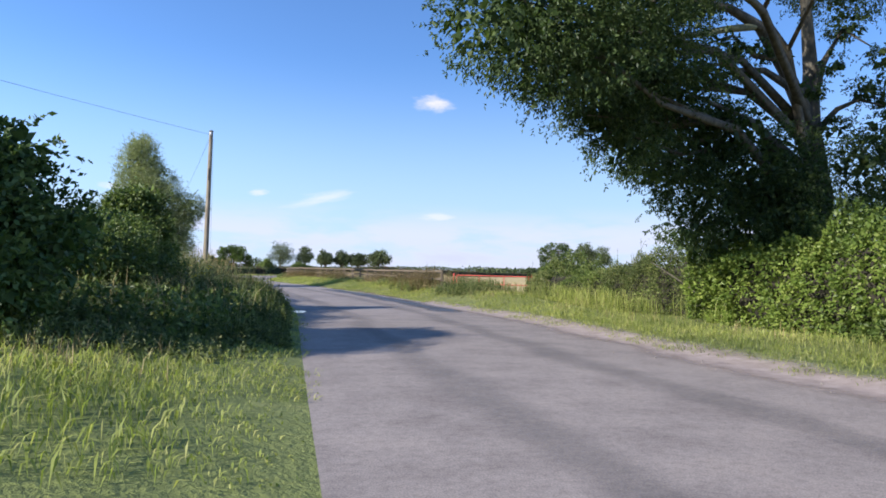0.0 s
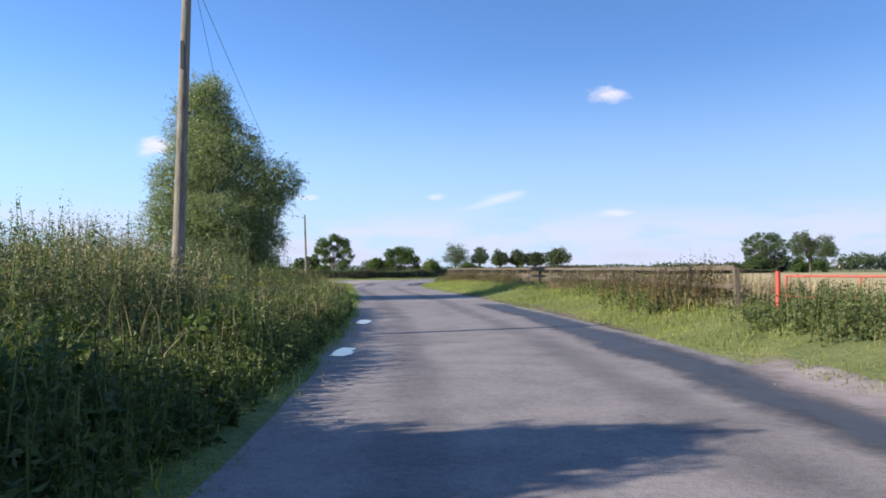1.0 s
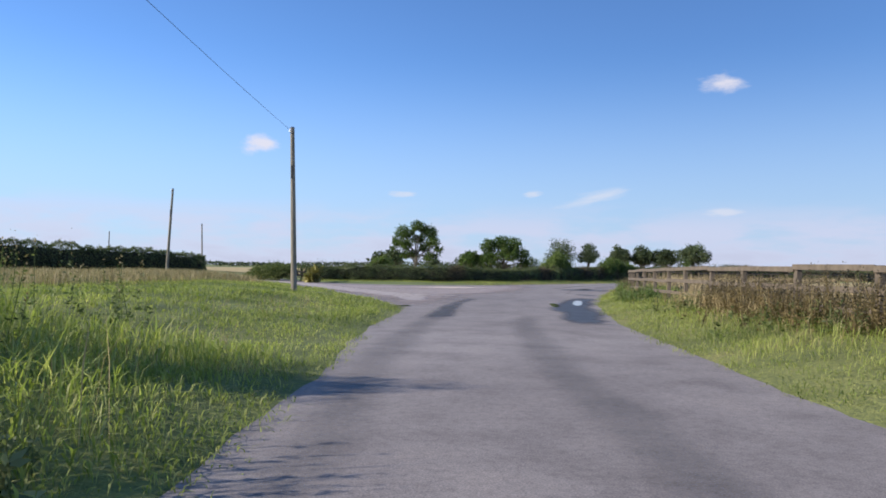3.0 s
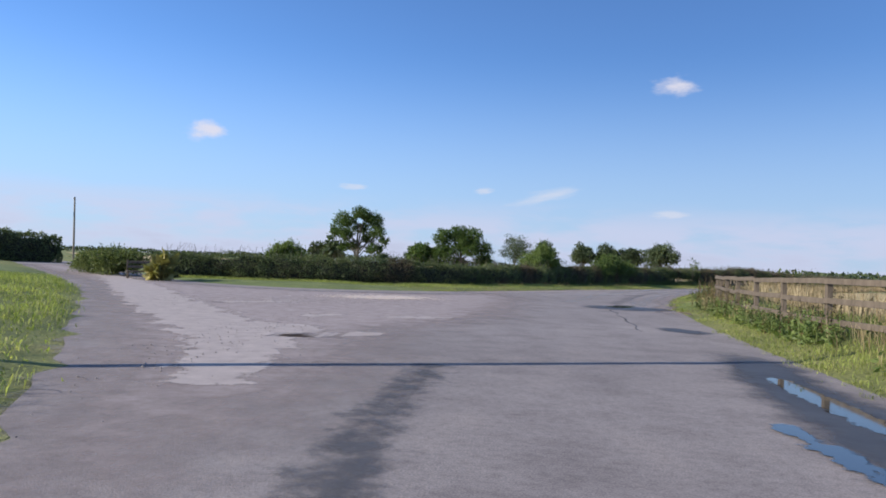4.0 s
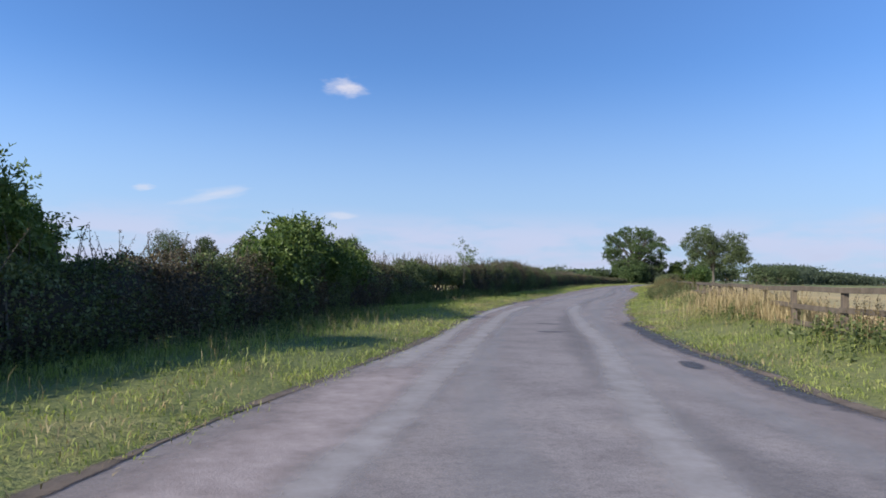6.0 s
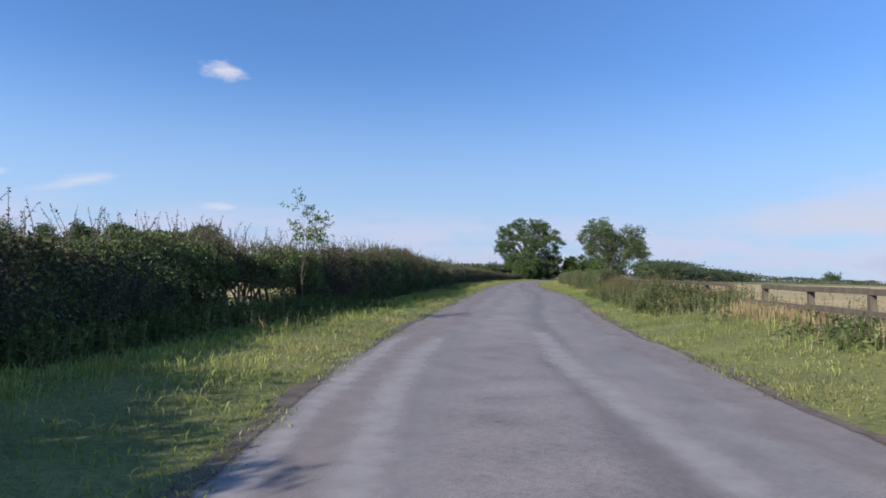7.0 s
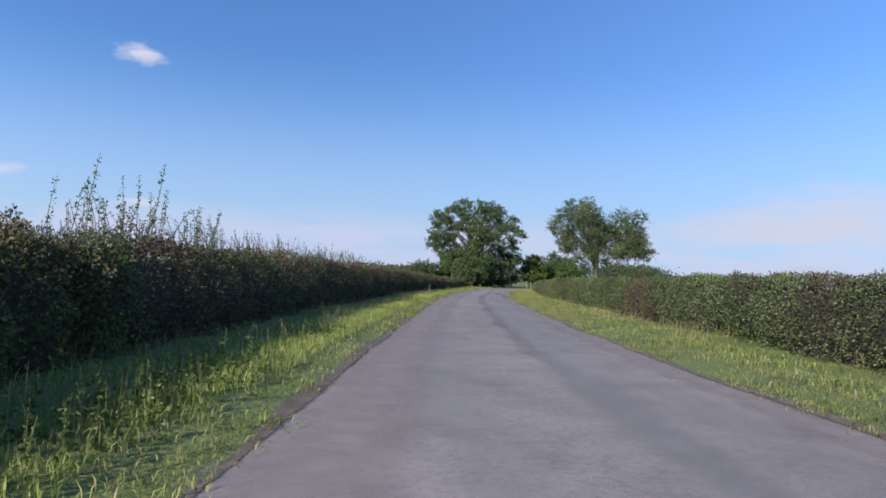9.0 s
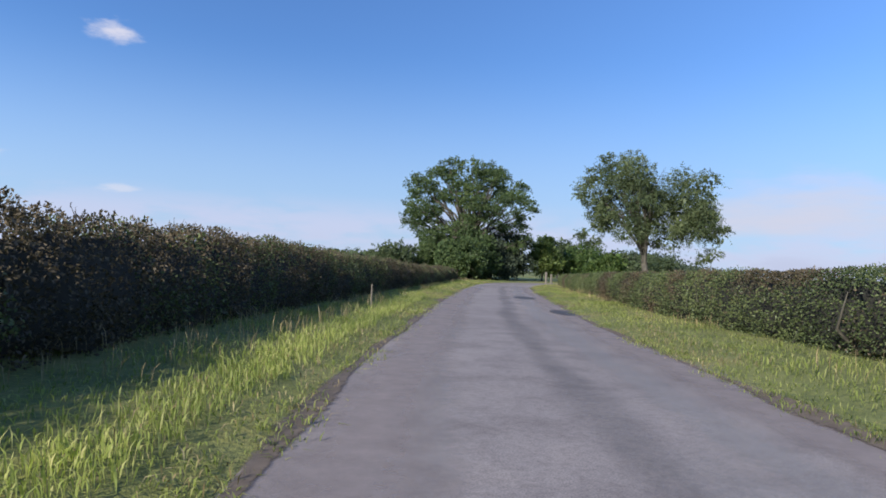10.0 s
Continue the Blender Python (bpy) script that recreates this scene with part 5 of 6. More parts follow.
def ribbon(name, line, a, b, mat, label, lift=0.006, ragged=0.15, seed=0, category="road patch", step=0.4):
    """A soft-edged strip along a line between two offsets to its right, laid on the land."""
    p = resample(line, step)
    t = unit(np.gradient(p, axis=0))
    nr = np.c_[t[:, 1], -t[:, 0]]
    k1 = (vnoise(np.c_[p * 0.5, np.full(len(p), seed + 0.3)]) - 0.5) * 2 * ragged
    k2 = (vnoise(np.c_[p * 0.5, np.full(len(p), seed + 8.3)]) - 0.5) * 2 * ragged
    rows, edge = [], []
    end = np.minimum(1, np.minimum(np.arange(len(p)), np.arange(len(p))[::-1]) / 6.0)
    pad = {"grit_margin": 0.5, "earth_margin": 0.08, "tar_seam": 0.012}.get(name, min(0.22, (b - a) * 0.5))
    for f in np.linspace(0, 1, 9):
        o = (a - pad + k1) * (1 - f) + (b + pad + k2) * f
        q = p + nr * o[:, None]
        rows.append(np.c_[q, np.maximum(ground_z(q), 0.0) + lift])
        edge.append(np.minimum(1, 2.4 * (0.5 - abs(f - 0.5))) * end)
    v = np.stack(rows, 1).reshape(-1, 3)
    i = (np.arange(len(p) - 1)[:, None] * 9 + np.arange(8)[None]).ravel()
    q = np.stack([i, i + 1, i + 10, i + 9], 1).ravel()
    me = with_edge(mesh_from(name, v, 4, q, mat, True), np.stack(edge, 1).ravel())
    return tagged(new(name, me), label, category, "", "structure")


def blob(cx, cy, rx, ry, turn, n=18):
    a = np.linspace(0, 2 * np.pi, n, endpoint=False)
    c, s_ = math.cos(radians(turn)), math.sin(radians(turn))
    x, y = np.cos(a) * rx, np.sin(a) * ry
    return np.c_[cx + x * c - y * s_, cy + x * s_ + y * c]


def patch(name, line, z, mat, label, feather=0.3, seed=0):
    """A stain with a soft broken edge, lying on the road."""
    line = np.asarray(line, float)
    step = max(0.05, min(0.25, feather * 0.6))
    lo, hi = line.min(0) - feather, line.max(0) + feather
    xs, ys = np.arange(lo[0], hi[0] + step, step), np.arange(lo[1], hi[1] + step, step)
    gx_, gy_ = np.meshgrid(xs, ys)
    g = np.c_[gx_.ravel(), gy_.ravel()]
    e = np.clip(0.5 + poly_distance(g, line) / (2 * feather), 0, 1)
    nx_ = len(xs)
    i = (np.arange(len(ys) - 1)[:, None] * nx_ + np.arange(nx_ - 1)[None]).ravel()
    f = np.stack([i, i + 1, i + nx_ + 1, i + nx_], 1)
    f = f[(e[f].max(1) > 0.02) & (road_distance(g)[f].max(1) < 0.3)]
    used, inv = np.unique(f, return_inverse=True)
    me = with_edge(mesh_from(name, np.c_[g[used], np.full(len(used), z)], 4, inv.ravel(), mat, True), e[used])
    return tagged(new(name, me), label, "puddle" if name == "puddle" else "road patch", "", "structure")


def along(edge, y0, y1):
    return edge[(edge[:, 1] >= y0) & (edge[:, 1] <= y1)]


MAIN_L = BRANCH_FAR[BRANCH_FAR[:, 0] > -9]
ribbon("earth_margin", along(MAIN_L, 113, 146), -0.04, 0.05, EARTH, "bare brown earth margin beside the asphalt", 0.010, 0.14, 1, "road edge")
ribbon("earth_margin", along(MAIN_L, 144, 240), -0.03, 0.05, EARTH, "bare brown earth margin beside the asphalt", 0.010, 0.14, 2, "road edge")
ribbon("grit_margin", along(EDGE_R, -20, 31), -0.5, 0.55, PINK_GRIT, "pinkish gravel margin where the lane frays into the verge", 0.012, 0.35, 3, "road edge")
ribbon("earth_margin", along(EDGE_R, 30, 62), -0.02, 0.14, EARTH, "bare earth margin beside the asphalt", 0.012, 0.2, 4, "road edge")
ribbon("earth_margin", along(EDGE_R, 100, 240), -0.04, 0.05, EARTH, "bare earth margin beside the asphalt", 0.012, 0.2, 5, "road edge")
ribbon("damp_strip", along(EDGE_R, 20, 47), -1.5, -0.2, DAMP, "dark damp strip along the road edge", 0.006, 0.3, 6)
ribbon("damp_strip", along(EDGE_R, 74, 93.2), -1.55, 0.0, DAMP, "dark damp strip along the road edge", 0.006, 0.35, 7)
ribbon("broken_edge", along(EDGE_R, 122, 140), -0.40, 0.02, DARK_TAR, "dark broken tar along the road edge", 0.006, 0.30, 8)
# pale dressing lines
S1 = rounded([(-4.2, 110.2), (-1.7, 115), (0.8, 119), (4.5, 126.2), (6.9, 130), (9.7, 135.2), (14.2, 143.2), (18.9, 150), (22.2, 154.6), (26.4, 159.3), (37, 174), (48, 189), (60, 204.5)])
ribbon("pale_strip", S1[S1[:, 1] < 150], -0.26, 0.26, PALE_SCAR, "pale line of worn surface dressing", 0.008, 0.10, 10)
ribbon("pale_strip", S1[S1[:, 1] > 147], -0.45, 0.45, FAINT_PALE, "faint pale band between the wheel tracks", 0.005, 0.2, 13)
S2 = rounded([(-6.5, 112.2), (-3.0, 117.0), (-0.7, 121.5), (2.4, 126.9), (6.0, 133.4), (10.8, 142), (15.4, 148.4)])
ribbon("pale_strip", S2, -0.22, 0.22, PALE_SCAR, "pale line of worn surface dressing", 0.008, 0.10, 11)
ribbon("pale_strip", S2[S2[:, 1] > 118.5], -0.85, -0.5, PALE_SCAR, "pale worn asphalt along the outer wheel track", 0.004, 0.25, 12)
ribbon("gravel_shoulder", along(MAIN_L, 106, 131), -0.1, 1.9, PINK_GRIT, "pinkish gravel shoulder at the mouth of the junction", 0.007, 0.4, 16, "road edge")
ribbon("pink_margin", along(MAIN_L, 130, 240), -0.1, 1.25, PINK_DUST, "pinkish dusty margin of the asphalt", 0.0035, 0.3, 51, "road edge")
ribbon("pink_margin", along(EDGE_R, 100, 240), -0.7, 0.05, PINK_DUST, "pinkish dusty margin of the asphalt", 0.0045, 0.3, 52, "road edge")
ribbon("wheel_track", along(EDGE_R, -10, 80), -2.6, -1.9, FAINT_DARK, "slightly darker worn wheel track", 0.003, 0.25, 17)
ribbon("wheel_track", along(EDGE_R, -10, 80), -4.9, -4.2, FAINT_DARK, "slightly darker worn wheel track", 0.003, 0.25, 18)
ribbon("wheel_track", along(EDGE_R, 104, 240), -1.5, -0.8, FAINT_PALE, "slightly paler worn wheel track", 0.003, 0.25, 19)
ribbon("wheel_track", along(EDGE_R, 104, 240), -2.3, -1.8, FAINT_DARK, "slightly darker strip between wheel tracks", 0.004, 0.25, 20)
ribbon("wheel_track", along(EDGE_R, 104, 240), -4.1, -3.4, FAINT_PALE, "slightly paler worn wheel track", 0.003, 0.25, 21)
patch("tar_patch", [(-6.1, 77), (-5.5, 77.5), (-5.8, 80), (-6.0, 82), (-6.25, 85), (-6.1, 88.2), (-6.35, 88.3), (-6.55, 85), (-6.45, 81.5)], 0.006, DARK_TAR, "long dark irregular tar repair", 0.4, 15)
for k, (x, y, rx, ry, tn) in enumerate([(9.44, 136.6, 0.34, 0.14, -28), (8.1, 134.2, 0.30, 0.14, -28), (7.2, 128.4, 0.5, 0.16, 60), (36.8, 178.9, 0.16, 0.75, -36), (35.4, 178.0, 0.2, 0.5, -36), (77.5, 224.6, 0.5, 1.6, -38), (71, 216, 0.4, 1.4, -38), (4.5, 119.5, 0.4, 0.15, 60)]):
    patch("tar_patch", blob(x, y, rx, ry, tn), 0.007, DARK_TAR, "small dark tar repair in the asphalt", 0.09, 20 + k)
patch("broken_surface", [(-30, 118.5), (-24, 110.6), (-19.5, 103.6), (-15.5, 97.6), (-12.6, 93.2), (-10.2, 89.8), (-9.3, 88.2), (-8.5, 86.0), (-8.0, 86.2), (-8.4, 89.2), (-8.8, 92.3), (-10.2, 92.7), (-11.4, 94.6), (-14.6, 99.2), (-17.6, 104), (-22.6, 110.6), (-28.6, 118.8)], 0.009, BROKEN_PALE, "pale broken top layer of the worn junction surface", 0.5, 31)
for k, (x, y, rx, ry, tn) in enumerate([(-8.2, 91.0, 0.9, 0.3, 40), (-9.4, 95.0, 0.7, 0.25, 60), (-12.2, 98.5, 1.4, 0.35, 50), (-7.4, 95.6, 0.9, 0.3, 30)]):
    patch("broken_surface", blob(x, y, rx, ry, tn), 0.009, BROKEN_PALE, "small pale patch of broken surface", 0.2, 33 + k)
# worn pink junction with loose stone
patch("worn_junction", [(-7.6, 82), (-6.9, 87), (-7.2, 92), (-5.4, 97), (-4.8, 102), (-4.6, 108), (-5.6, 112.3), (-9, 108.4), (-13, 106.8), (-17, 107.2), (-21, 110), (-26, 116), (-38, 130.5), (-41, 128.8), (-28, 113), (-20, 103.6), (-12.8, 91.8), (-9.4, 85.6)], 0.005, PINK_GRIT, "pinkish gritty worn surface across the junction mouth", 1.8, 30)
patch("pale_stone_spread", blob(-9.6, 103.9, 1.5, 1.0, 38), 0.012, PALE_GRIT, "spread of pale crushed stone on the asphalt", 0.35, 40)
# standing water
for k, (x, y, rx, ry, tn) in enumerate([(0.5, 20.9, 0.08, 0.5, 0), (0.05, 29.6, 0.08, 0.5, 8), (-0.5, 35.9, 0.08, 0.6, 8), (-2.1, 86.6, 0.09, 2.0, -2), (-2.95, 84.6, 0.04, 1.1, 3), (-1.35, 104.7, 0.42, 0.26, 25), (-1.0, 105.7, 0.36, 0.2, 20), (-7.75, 81.9, 0.2, 0.26, 0)]):
    patch("puddle", blob(x, y, rx, ry, tn), 0.011, WATER, "shallow puddle reflecting the sky at the road edge", 0.2, 60 + k)
patch("damp_patch", blob(-1.2, 104.2, 1.5, 1.3, 25), 0.006, DAMP, "dark damp asphalt around a puddle", 0.5, 75)
patch("damp_patch", blob(-1.45, 95.4, 0.42, 0.75, 20), 0.006, DAMP, "dark damp asphalt at the road edge", 0.3, 76)
ribbon("tar_seam", rounded([(2.3, 118.9), (1.85, 117.6), (1.6, 117.1), (1.5, 116.2), (1.12, 115.4), (1.0, 114.6), (0.62, 113.6), (0.55, 113.0), (0.3, 112.4)], 1), -0.015, 0.015, SEAM, "thin crooked tar-filled crack", 0.008, 0.03, 41, step=0.15)
ribbon("tar_seam", rounded([(-1.9, 103.0), (-2.1, 102.0), (-1.95, 101.0), (-2.2, 100.2), (-2.12, 98.8), (-2.35, 97.6), (-2.25, 96.4), (-2.5, 95.4), (-2.45, 94.4)], 1), -0.015, 0.015, SEAM, "thin crooked tar-filled crack", 0.008, 0.03, 42, step=0.15)
patch("tar_patch", blob(1.5, 118.0, 0.85, 0.2, 40), 0.006, DARK_TAR, "small dark tar repair in the asphalt", 0.14, 77)


def stones(name, n, cx, cy, sx, sy, turn, size, mat, label, seed):
    """Loose stones, each a small uneven lump."""
    rng = np.random.default_rng(seed)
    base = np.array([(1, 0, 0), (-1, 0, 0), (0, 1, 0), (0, -1, 0), (0, 0, 0.8), (0, 0, -0.5)], float)
    tri = np.array([(0, 2, 4), (2, 1, 4), (1, 3, 4), (3, 0, 4), (2, 0, 5), (1, 2, 5), (3, 1, 5), (0, 3, 5)])
    c, s_ = math.cos(radians(turn)), math.sin(radians(turn))
    q = rng.normal(size=(n, 2)) * (sx, sy)
    p = np.c_[cx + q[:, 0] * c - q[:, 1] * s_, cy + q[:, 0] * s_ + q[:, 1] * c]
    k = road_distance(p) < -0.1
    p = p[k]
    sz = np.minimum(size * rng.lognormal(0, 0.5, len(p)), size * 2.2)
    v = base[None] * sz[:, None, None] * rng.uniform(0.6, 1.4, (len(p), 6, 3))
    v = v + np.c_[p, 0.01 + sz * 0.35][:, None]
    idx = (np.arange(len(p))[:, None, None] * 6 + tri[None]).ravel()
    tagged(new(name, mesh_from(name, v.reshape(-1, 3), 3, idx, mat)), label, "gravel", "", "stuff")


stones("loose_gravel", 3200, -10.8, 100.5, 3.4, 1.3, 45, 0.0065, STONE, "loose gravel scattered over the junction", 1)
stones("loose_gravel", 5200, -9.6, 103.9, 0.85, 0.55, 38, 0.011, PALE_STONE, "strewn pale crushed stone", 2)
stones("loose_gravel", 700, -9.6, 89.5, 0.7, 3.4, 0, 0.007, STONE, "loose gravel along the junction edge", 3)
stones("loose_gravel", 600, 6.7, 14, 0.5, 8.0, 0, 0.009, STONE, "loose gravel along the frayed road edge", 4)

# ---- verges, weeds and grass ----
LX = lambda q: np.interp(q[:, 1], EDGE_L[:60, 1], EDGE_L[:60, 0])
WEST = lambda q, d: q[:, 0] < LX(q)
FX, FY = np.array([13, 9.8, 7.9, 4.4, 3.0, 2.8, 3.4, 5.0, 8.6, 13.6, 19.4, 28.4, 40, 70, 105]), np.array([20, 40, 56, 70, 80, 90, 97, 105, 115, 127, 138, 150.5, 165.5, 199, 238])
NOT_FIELD = lambda q, d: q[:, 0] < np.interp(q[:, 1], FY, FX) + 0.6
def verge_points(n, seed, lo, hi):
    """Points beside the lane, found by walking its edges."""
    rng = np.random.default_rng(seed)
    out = []
    for e, sign, a, b in ((EDGE_L, -1, 3, 82), (EDGE_R, 1, 3, 250), (MAIN_L, -1, 106, 252)):
        k = resample(e[(e[:, 1] > a) & (e[:, 1] < b)], 0.5)
        t = unit(np.gradient(k, axis=0))
        nr = np.c_[t[:, 1], -t[:, 0]] * sign
        i = rng.integers(0, len(k), int(n * len(k) / 750))
        out.append(k[i] + nr[i] * rng.uniform(lo, hi, len(i))[:, None] + t[i] * rng.uniform(-0.3, 0.3, len(i))[:, None])
    q = np.vstack(out)
    return q[NOT_FIELD(q, None) & (road_distance(q) > min(-0.06, lo))]


p = np.vstack([verge_points(27000, 71, 0.0, 2.4), verge_points(7000, 70, 2.2, 4.8)])
d = road_distance(p)
clump = vnoise(np.c_[p * 0.9, np.zeros(len(p))])
h = 0.04 + (0.03 + 0.16 * clump ** 1.5) * smooth01((d - 0.05) / 1.0)
p = np.vstack([p])
blades("grass_verge", p, h, 0.013, GRASS, "sunlit green grass verges along the lane", 72, 0.95, 5, spread=0.12)
edge_tufts = verge_points(11000, 171, -0.16, 0.28)
edge_tufts = edge_tufts[vnoise(np.c_[edge_tufts * 1.1, np.full(len(edge_tufts), 3.0)]) > 0.42]
blades("road_edge_grass", edge_tufts, 0.06 + 0.08 * vnoise(np.c_[edge_tufts * 2.0, np.zeros(len(edge_tufts))]), 0.011, GRASS, "ragged grass creeping over the road edge", 172, 1.0, 5, spread=0.10)
dry_edge = verge_points(9000, 173, 0.0, 1.1)
dry_edge = dry_edge[(vnoise(np.c_[dry_edge * 0.4, np.full(len(dry_edge), 4.0)]) > 0.5) & (dry_edge[:, 1] > 100)]
blades("dry_verge_grass", dry_edge, 0.11, 0.009, DRY_GRASS, "patches of dry tan grass beside the asphalt", 174, 0.9, 4, spread=0.12)
tall = verge_points(5000, 79, 1.2, 3.0)
blades("seeding_grass", tall[vnoise(np.c_[tall * 0.5, np.ones(len(tall))]) > 0.5], 0.34, 0.007, DRY_GRASS, "thin seeding grass stems on the verge", 80, 0.3, 3)
lawn = scatter(30000, (-34, 58, -7, 108), 73, 0.2, 26, extra=lambda q, d: WEST(q, d) | (q[:, 1] > 84))
lawn = lawn[(lawn[:, 0] + 0.75 * (lawn[:, 1] - 103) < -19.5) | (lawn[:, 1] < 92)]
blades("grass_clearing", lawn, 0.05 + 0.20 * vnoise(np.c_[lawn * 0.8, np.zeros(len(lawn))]) ** 1.6, 0.020, GRASS, "open patch of rough green grass by the junction", 74, 1.0, 6, spread=0.16)
dry = scatter(9000, (-32, 76, -14, 104), 81, 3, 30, extra=lambda q, d: WEST(q, d) & (q[:, 0] < -17))
blades("dry_grass_patch", dry, 0.45, 0.014, DRY_GRASS, "tall dry pinkish-brown grass beyond the clearing", 82, 0.3, 4)

bank = scatter(15000, (-12, 9, 2, 63), 75, 0.55, 9.0, extra=WEST)
dk = road_distance(bank)
hb = (0.55 + 0.9 * vnoise(np.c_[bank * 1.3, np.full(len(bank), 5.0)]) ** 1.3) * np.interp(bank[:, 1], [8, 13, 19, 25], [0.25, 0.45, 0.75, 1.0]) * (0.28 + 0.95 * smooth01((dk - 0.5) / 3.0)) * (0.6 + 0.8 * vnoise(np.c_[bank * 0.5, np.full(len(bank), 3.0)]))
cut = vnoise(np.c_[bank * 0.35, np.full(len(bank), 7.0)])
wd = (cut > 0.40) & ((bank[:, 1] < 31) | (cut > np.where(bank[:, 1] < 43, 0.5, 0.58)))
weeds("bank_weeds", bank[wd], hb[wd] * 0.8, WEED, "dense tall nettles and weeds on the bank", 76, 0.15, 18)
bk = bank[(np.random.default_rng(9).uniform(0, 1, len(bank)) < np.where(bank[:, 1] > 43, 0.4, 0.9)) & (((cut > 0.32) & (cut < 0.54) & (bank[:, 1] > 30) & (bank[:, 1] < 47)) )]
blades("bank_dry_grass", np.repeat(bk, 3, 0) + np.random.default_rng(5).normal(size=(len(bk) * 3, 2)) * 0.15, 0.75, 0.012, DRY_GRASS, "straw-coloured seeding grass leaning on the bank", 96, 0.55, 4)
weeds("bank_docks", bank[cut < 0.36], np.minimum(hb[cut < 0.36] * 1.15, 1.55), MUGWORT, "pale mugwort and dock stalks on the bank", 83, 0.11, 16, seedheads=MUGWORT)
bank2 = scatter(36000, (-10, 4, 2, 68), 77, 0.15, 7.0, extra=WEST)
blades("tall_bank_grass", bank2, np.interp(bank2[:, 1], [12, 24], [0.4, 1.0]) * (0.14 + 0.40 * smooth01((road_distance(bank2) - 0.2) / 1.8)) * (0.5 + vnoise(np.c_[bank2 * 0.7, np.ones(len(bank2))])), 0.015, GRASS, "long arching grass on the bank", 78, 0.8, 4, spread=0.10)
bank3 = scatter(1800, (-10, 12, 2, 64), 84, 0.5, 5.0, extra=WEST)
blades("bank_seed_grass", bank3, 0.95, 0.009, DRY_GRASS, "tall dry seeding grass on the bank", 85, 0.35, 3)
fringe = scatter(2600, (-19, 56, -6, 70), 86, 3.0, 11.0, extra=WEST)
weeds("clearing_weeds", fringe[vnoise(np.c_[fringe * 0.4, np.full(len(fringe), 2.0)]) > 0.5], 0.9, WEED, "dark weeds at the edge of the clearing", 87, 0.09, 18, seedheads=DRY_GRASS)

near_edge = scatter(9000, (-3, 11, 1.5, 42), 111, 0.12, 1.3, extra=WEST)
weeds("roadside_weeds", near_edge, (0.30 + 0.55 * vnoise(np.c_[near_edge * 0.8, np.full(len(near_edge), 2.0)])) * (0.5 + 0.6 * smooth01(road_distance(near_edge) / 0.9)) * np.interp(near_edge[:, 1], [11, 16], [0.5, 1.0]), WEED, "leafy nettles crowding the road edge", 112, 0.10, 14)
pole_weeds = np.random.default_rng(41).normal(size=(420, 2)) * (0.55, 1.3) + (-2.9, 28.4)
weeds("pole_weeds", pole_weeds[road_distance(pole_weeds) > 1.0], 1.15, MUGWORT, "tall mugwort hiding the foot of a pole", 114, 0.11, 18, seedheads=DRY_GRASS)
foot = resample(FAR_HEDGE[(HY > 143) & (HY < 158)], 0.05)
fr = np.random.default_rng(31)
foot = foot[fr.integers(0, len(foot), 2600)] + fr.normal(size=(2600, 2)) * 0.28 + (0.45, -0.35)
weeds("hedge_foot_nettles", foot[road_distance(foot) > 0.5], 0.42, WEED, "dark nettles at the bare foot of the hedge", 113, 0.09, 14)
shade = scatter(3000, (-12, 46, -2, 64), 101, 1.6, 7.5, extra=WEST)
weeds("dark_bank_weeds", shade, (0.55 + 0.7 * vnoise(np.c_[shade * 0.6, np.full(len(shade), 12.0)])) * np.interp(shade[:, 1], [46, 58, 64], [1.0, 0.9, 0.5]), WEED, "dark seeding weeds below the willow", 102, 0.10, 18, seedheads=DOCK)
back = scatter(3600, (-11, 25, -3, 46), 98, 4.2, 8.5, extra=WEST)
weeds("bank_thicket", back, (1.3 + 0.6 * vnoise(np.c_[back * 0.5, np.ones(len(back))])) * np.interp(back[:, 1], [38, 46], [1.0, 0.7]), MUGWORT, "tall grey-green mugwort along the back of the bank", 99, 0.12, 24, seedheads=MUGWORT)

# broad-leaved docks in rosettes
rd = np.random.default_rng(61)
ros = scatter(900, (-8, 11, 2, 38), 62, 0.8, 5.0, extra=WEST)
lp = np.repeat(np.c_[ros, ground_z(ros)], 34, 0) + np.c_[rd.normal(size=(len(ros) * 34, 2)) * 0.12, rd.uniform(0.05, 0.62, len(ros) * 34)]
lo = unit(np.c_[rd.normal(size=(len(lp), 2)), np.full(len(lp), 0.7)])
tagged(new("broad_docks", quads("broad_docks", leaf_verts(lp, lo, 0.125, rd, 0.0, 1.0, 0.42), SHRUB)), "clumps of broad-leaved dock shining in the sun", "weeds", "", "stuff")
tv = verge_points(34000, 63, 0.25, 3.6)
tv = tv[(tv[:, 1] > 8) & (tv[:, 1] < 100) & (tv[:, 0] > np.interp(tv[:, 1], EDGE_R[:EDGE_R_END, 1], EDGE_R[:EDGE_R_END, 0]))]
blades("long_verge_grass", tv, (0.10 + 0.26 * vnoise(np.c_[tv * 0.6, np.zeros(len(tv))])) * smooth01(road_distance(tv) / 1.4 + 0.25), 0.010, GRASS, "longer green grass between the road and the fence", 64, 0.8, 5, spread=0.12)

# along the fence
FL = resample(rounded([(7.6, 34.5), (7.0, 45), (5.9, 56), (4.6, 62), (2.9, 68), (1.5, 74), (0.9, 80), (0.6, 86), (0.45, 92), (0.85, 98), (2.0, 105), (3.8, 111), (5.8, 116.5), (8.2, 122.4), (12.4, 131.2), (15.3, 135.8), (20.0, 142.5), (27.2, 152.6), (36.4, 165)]), 0.25)


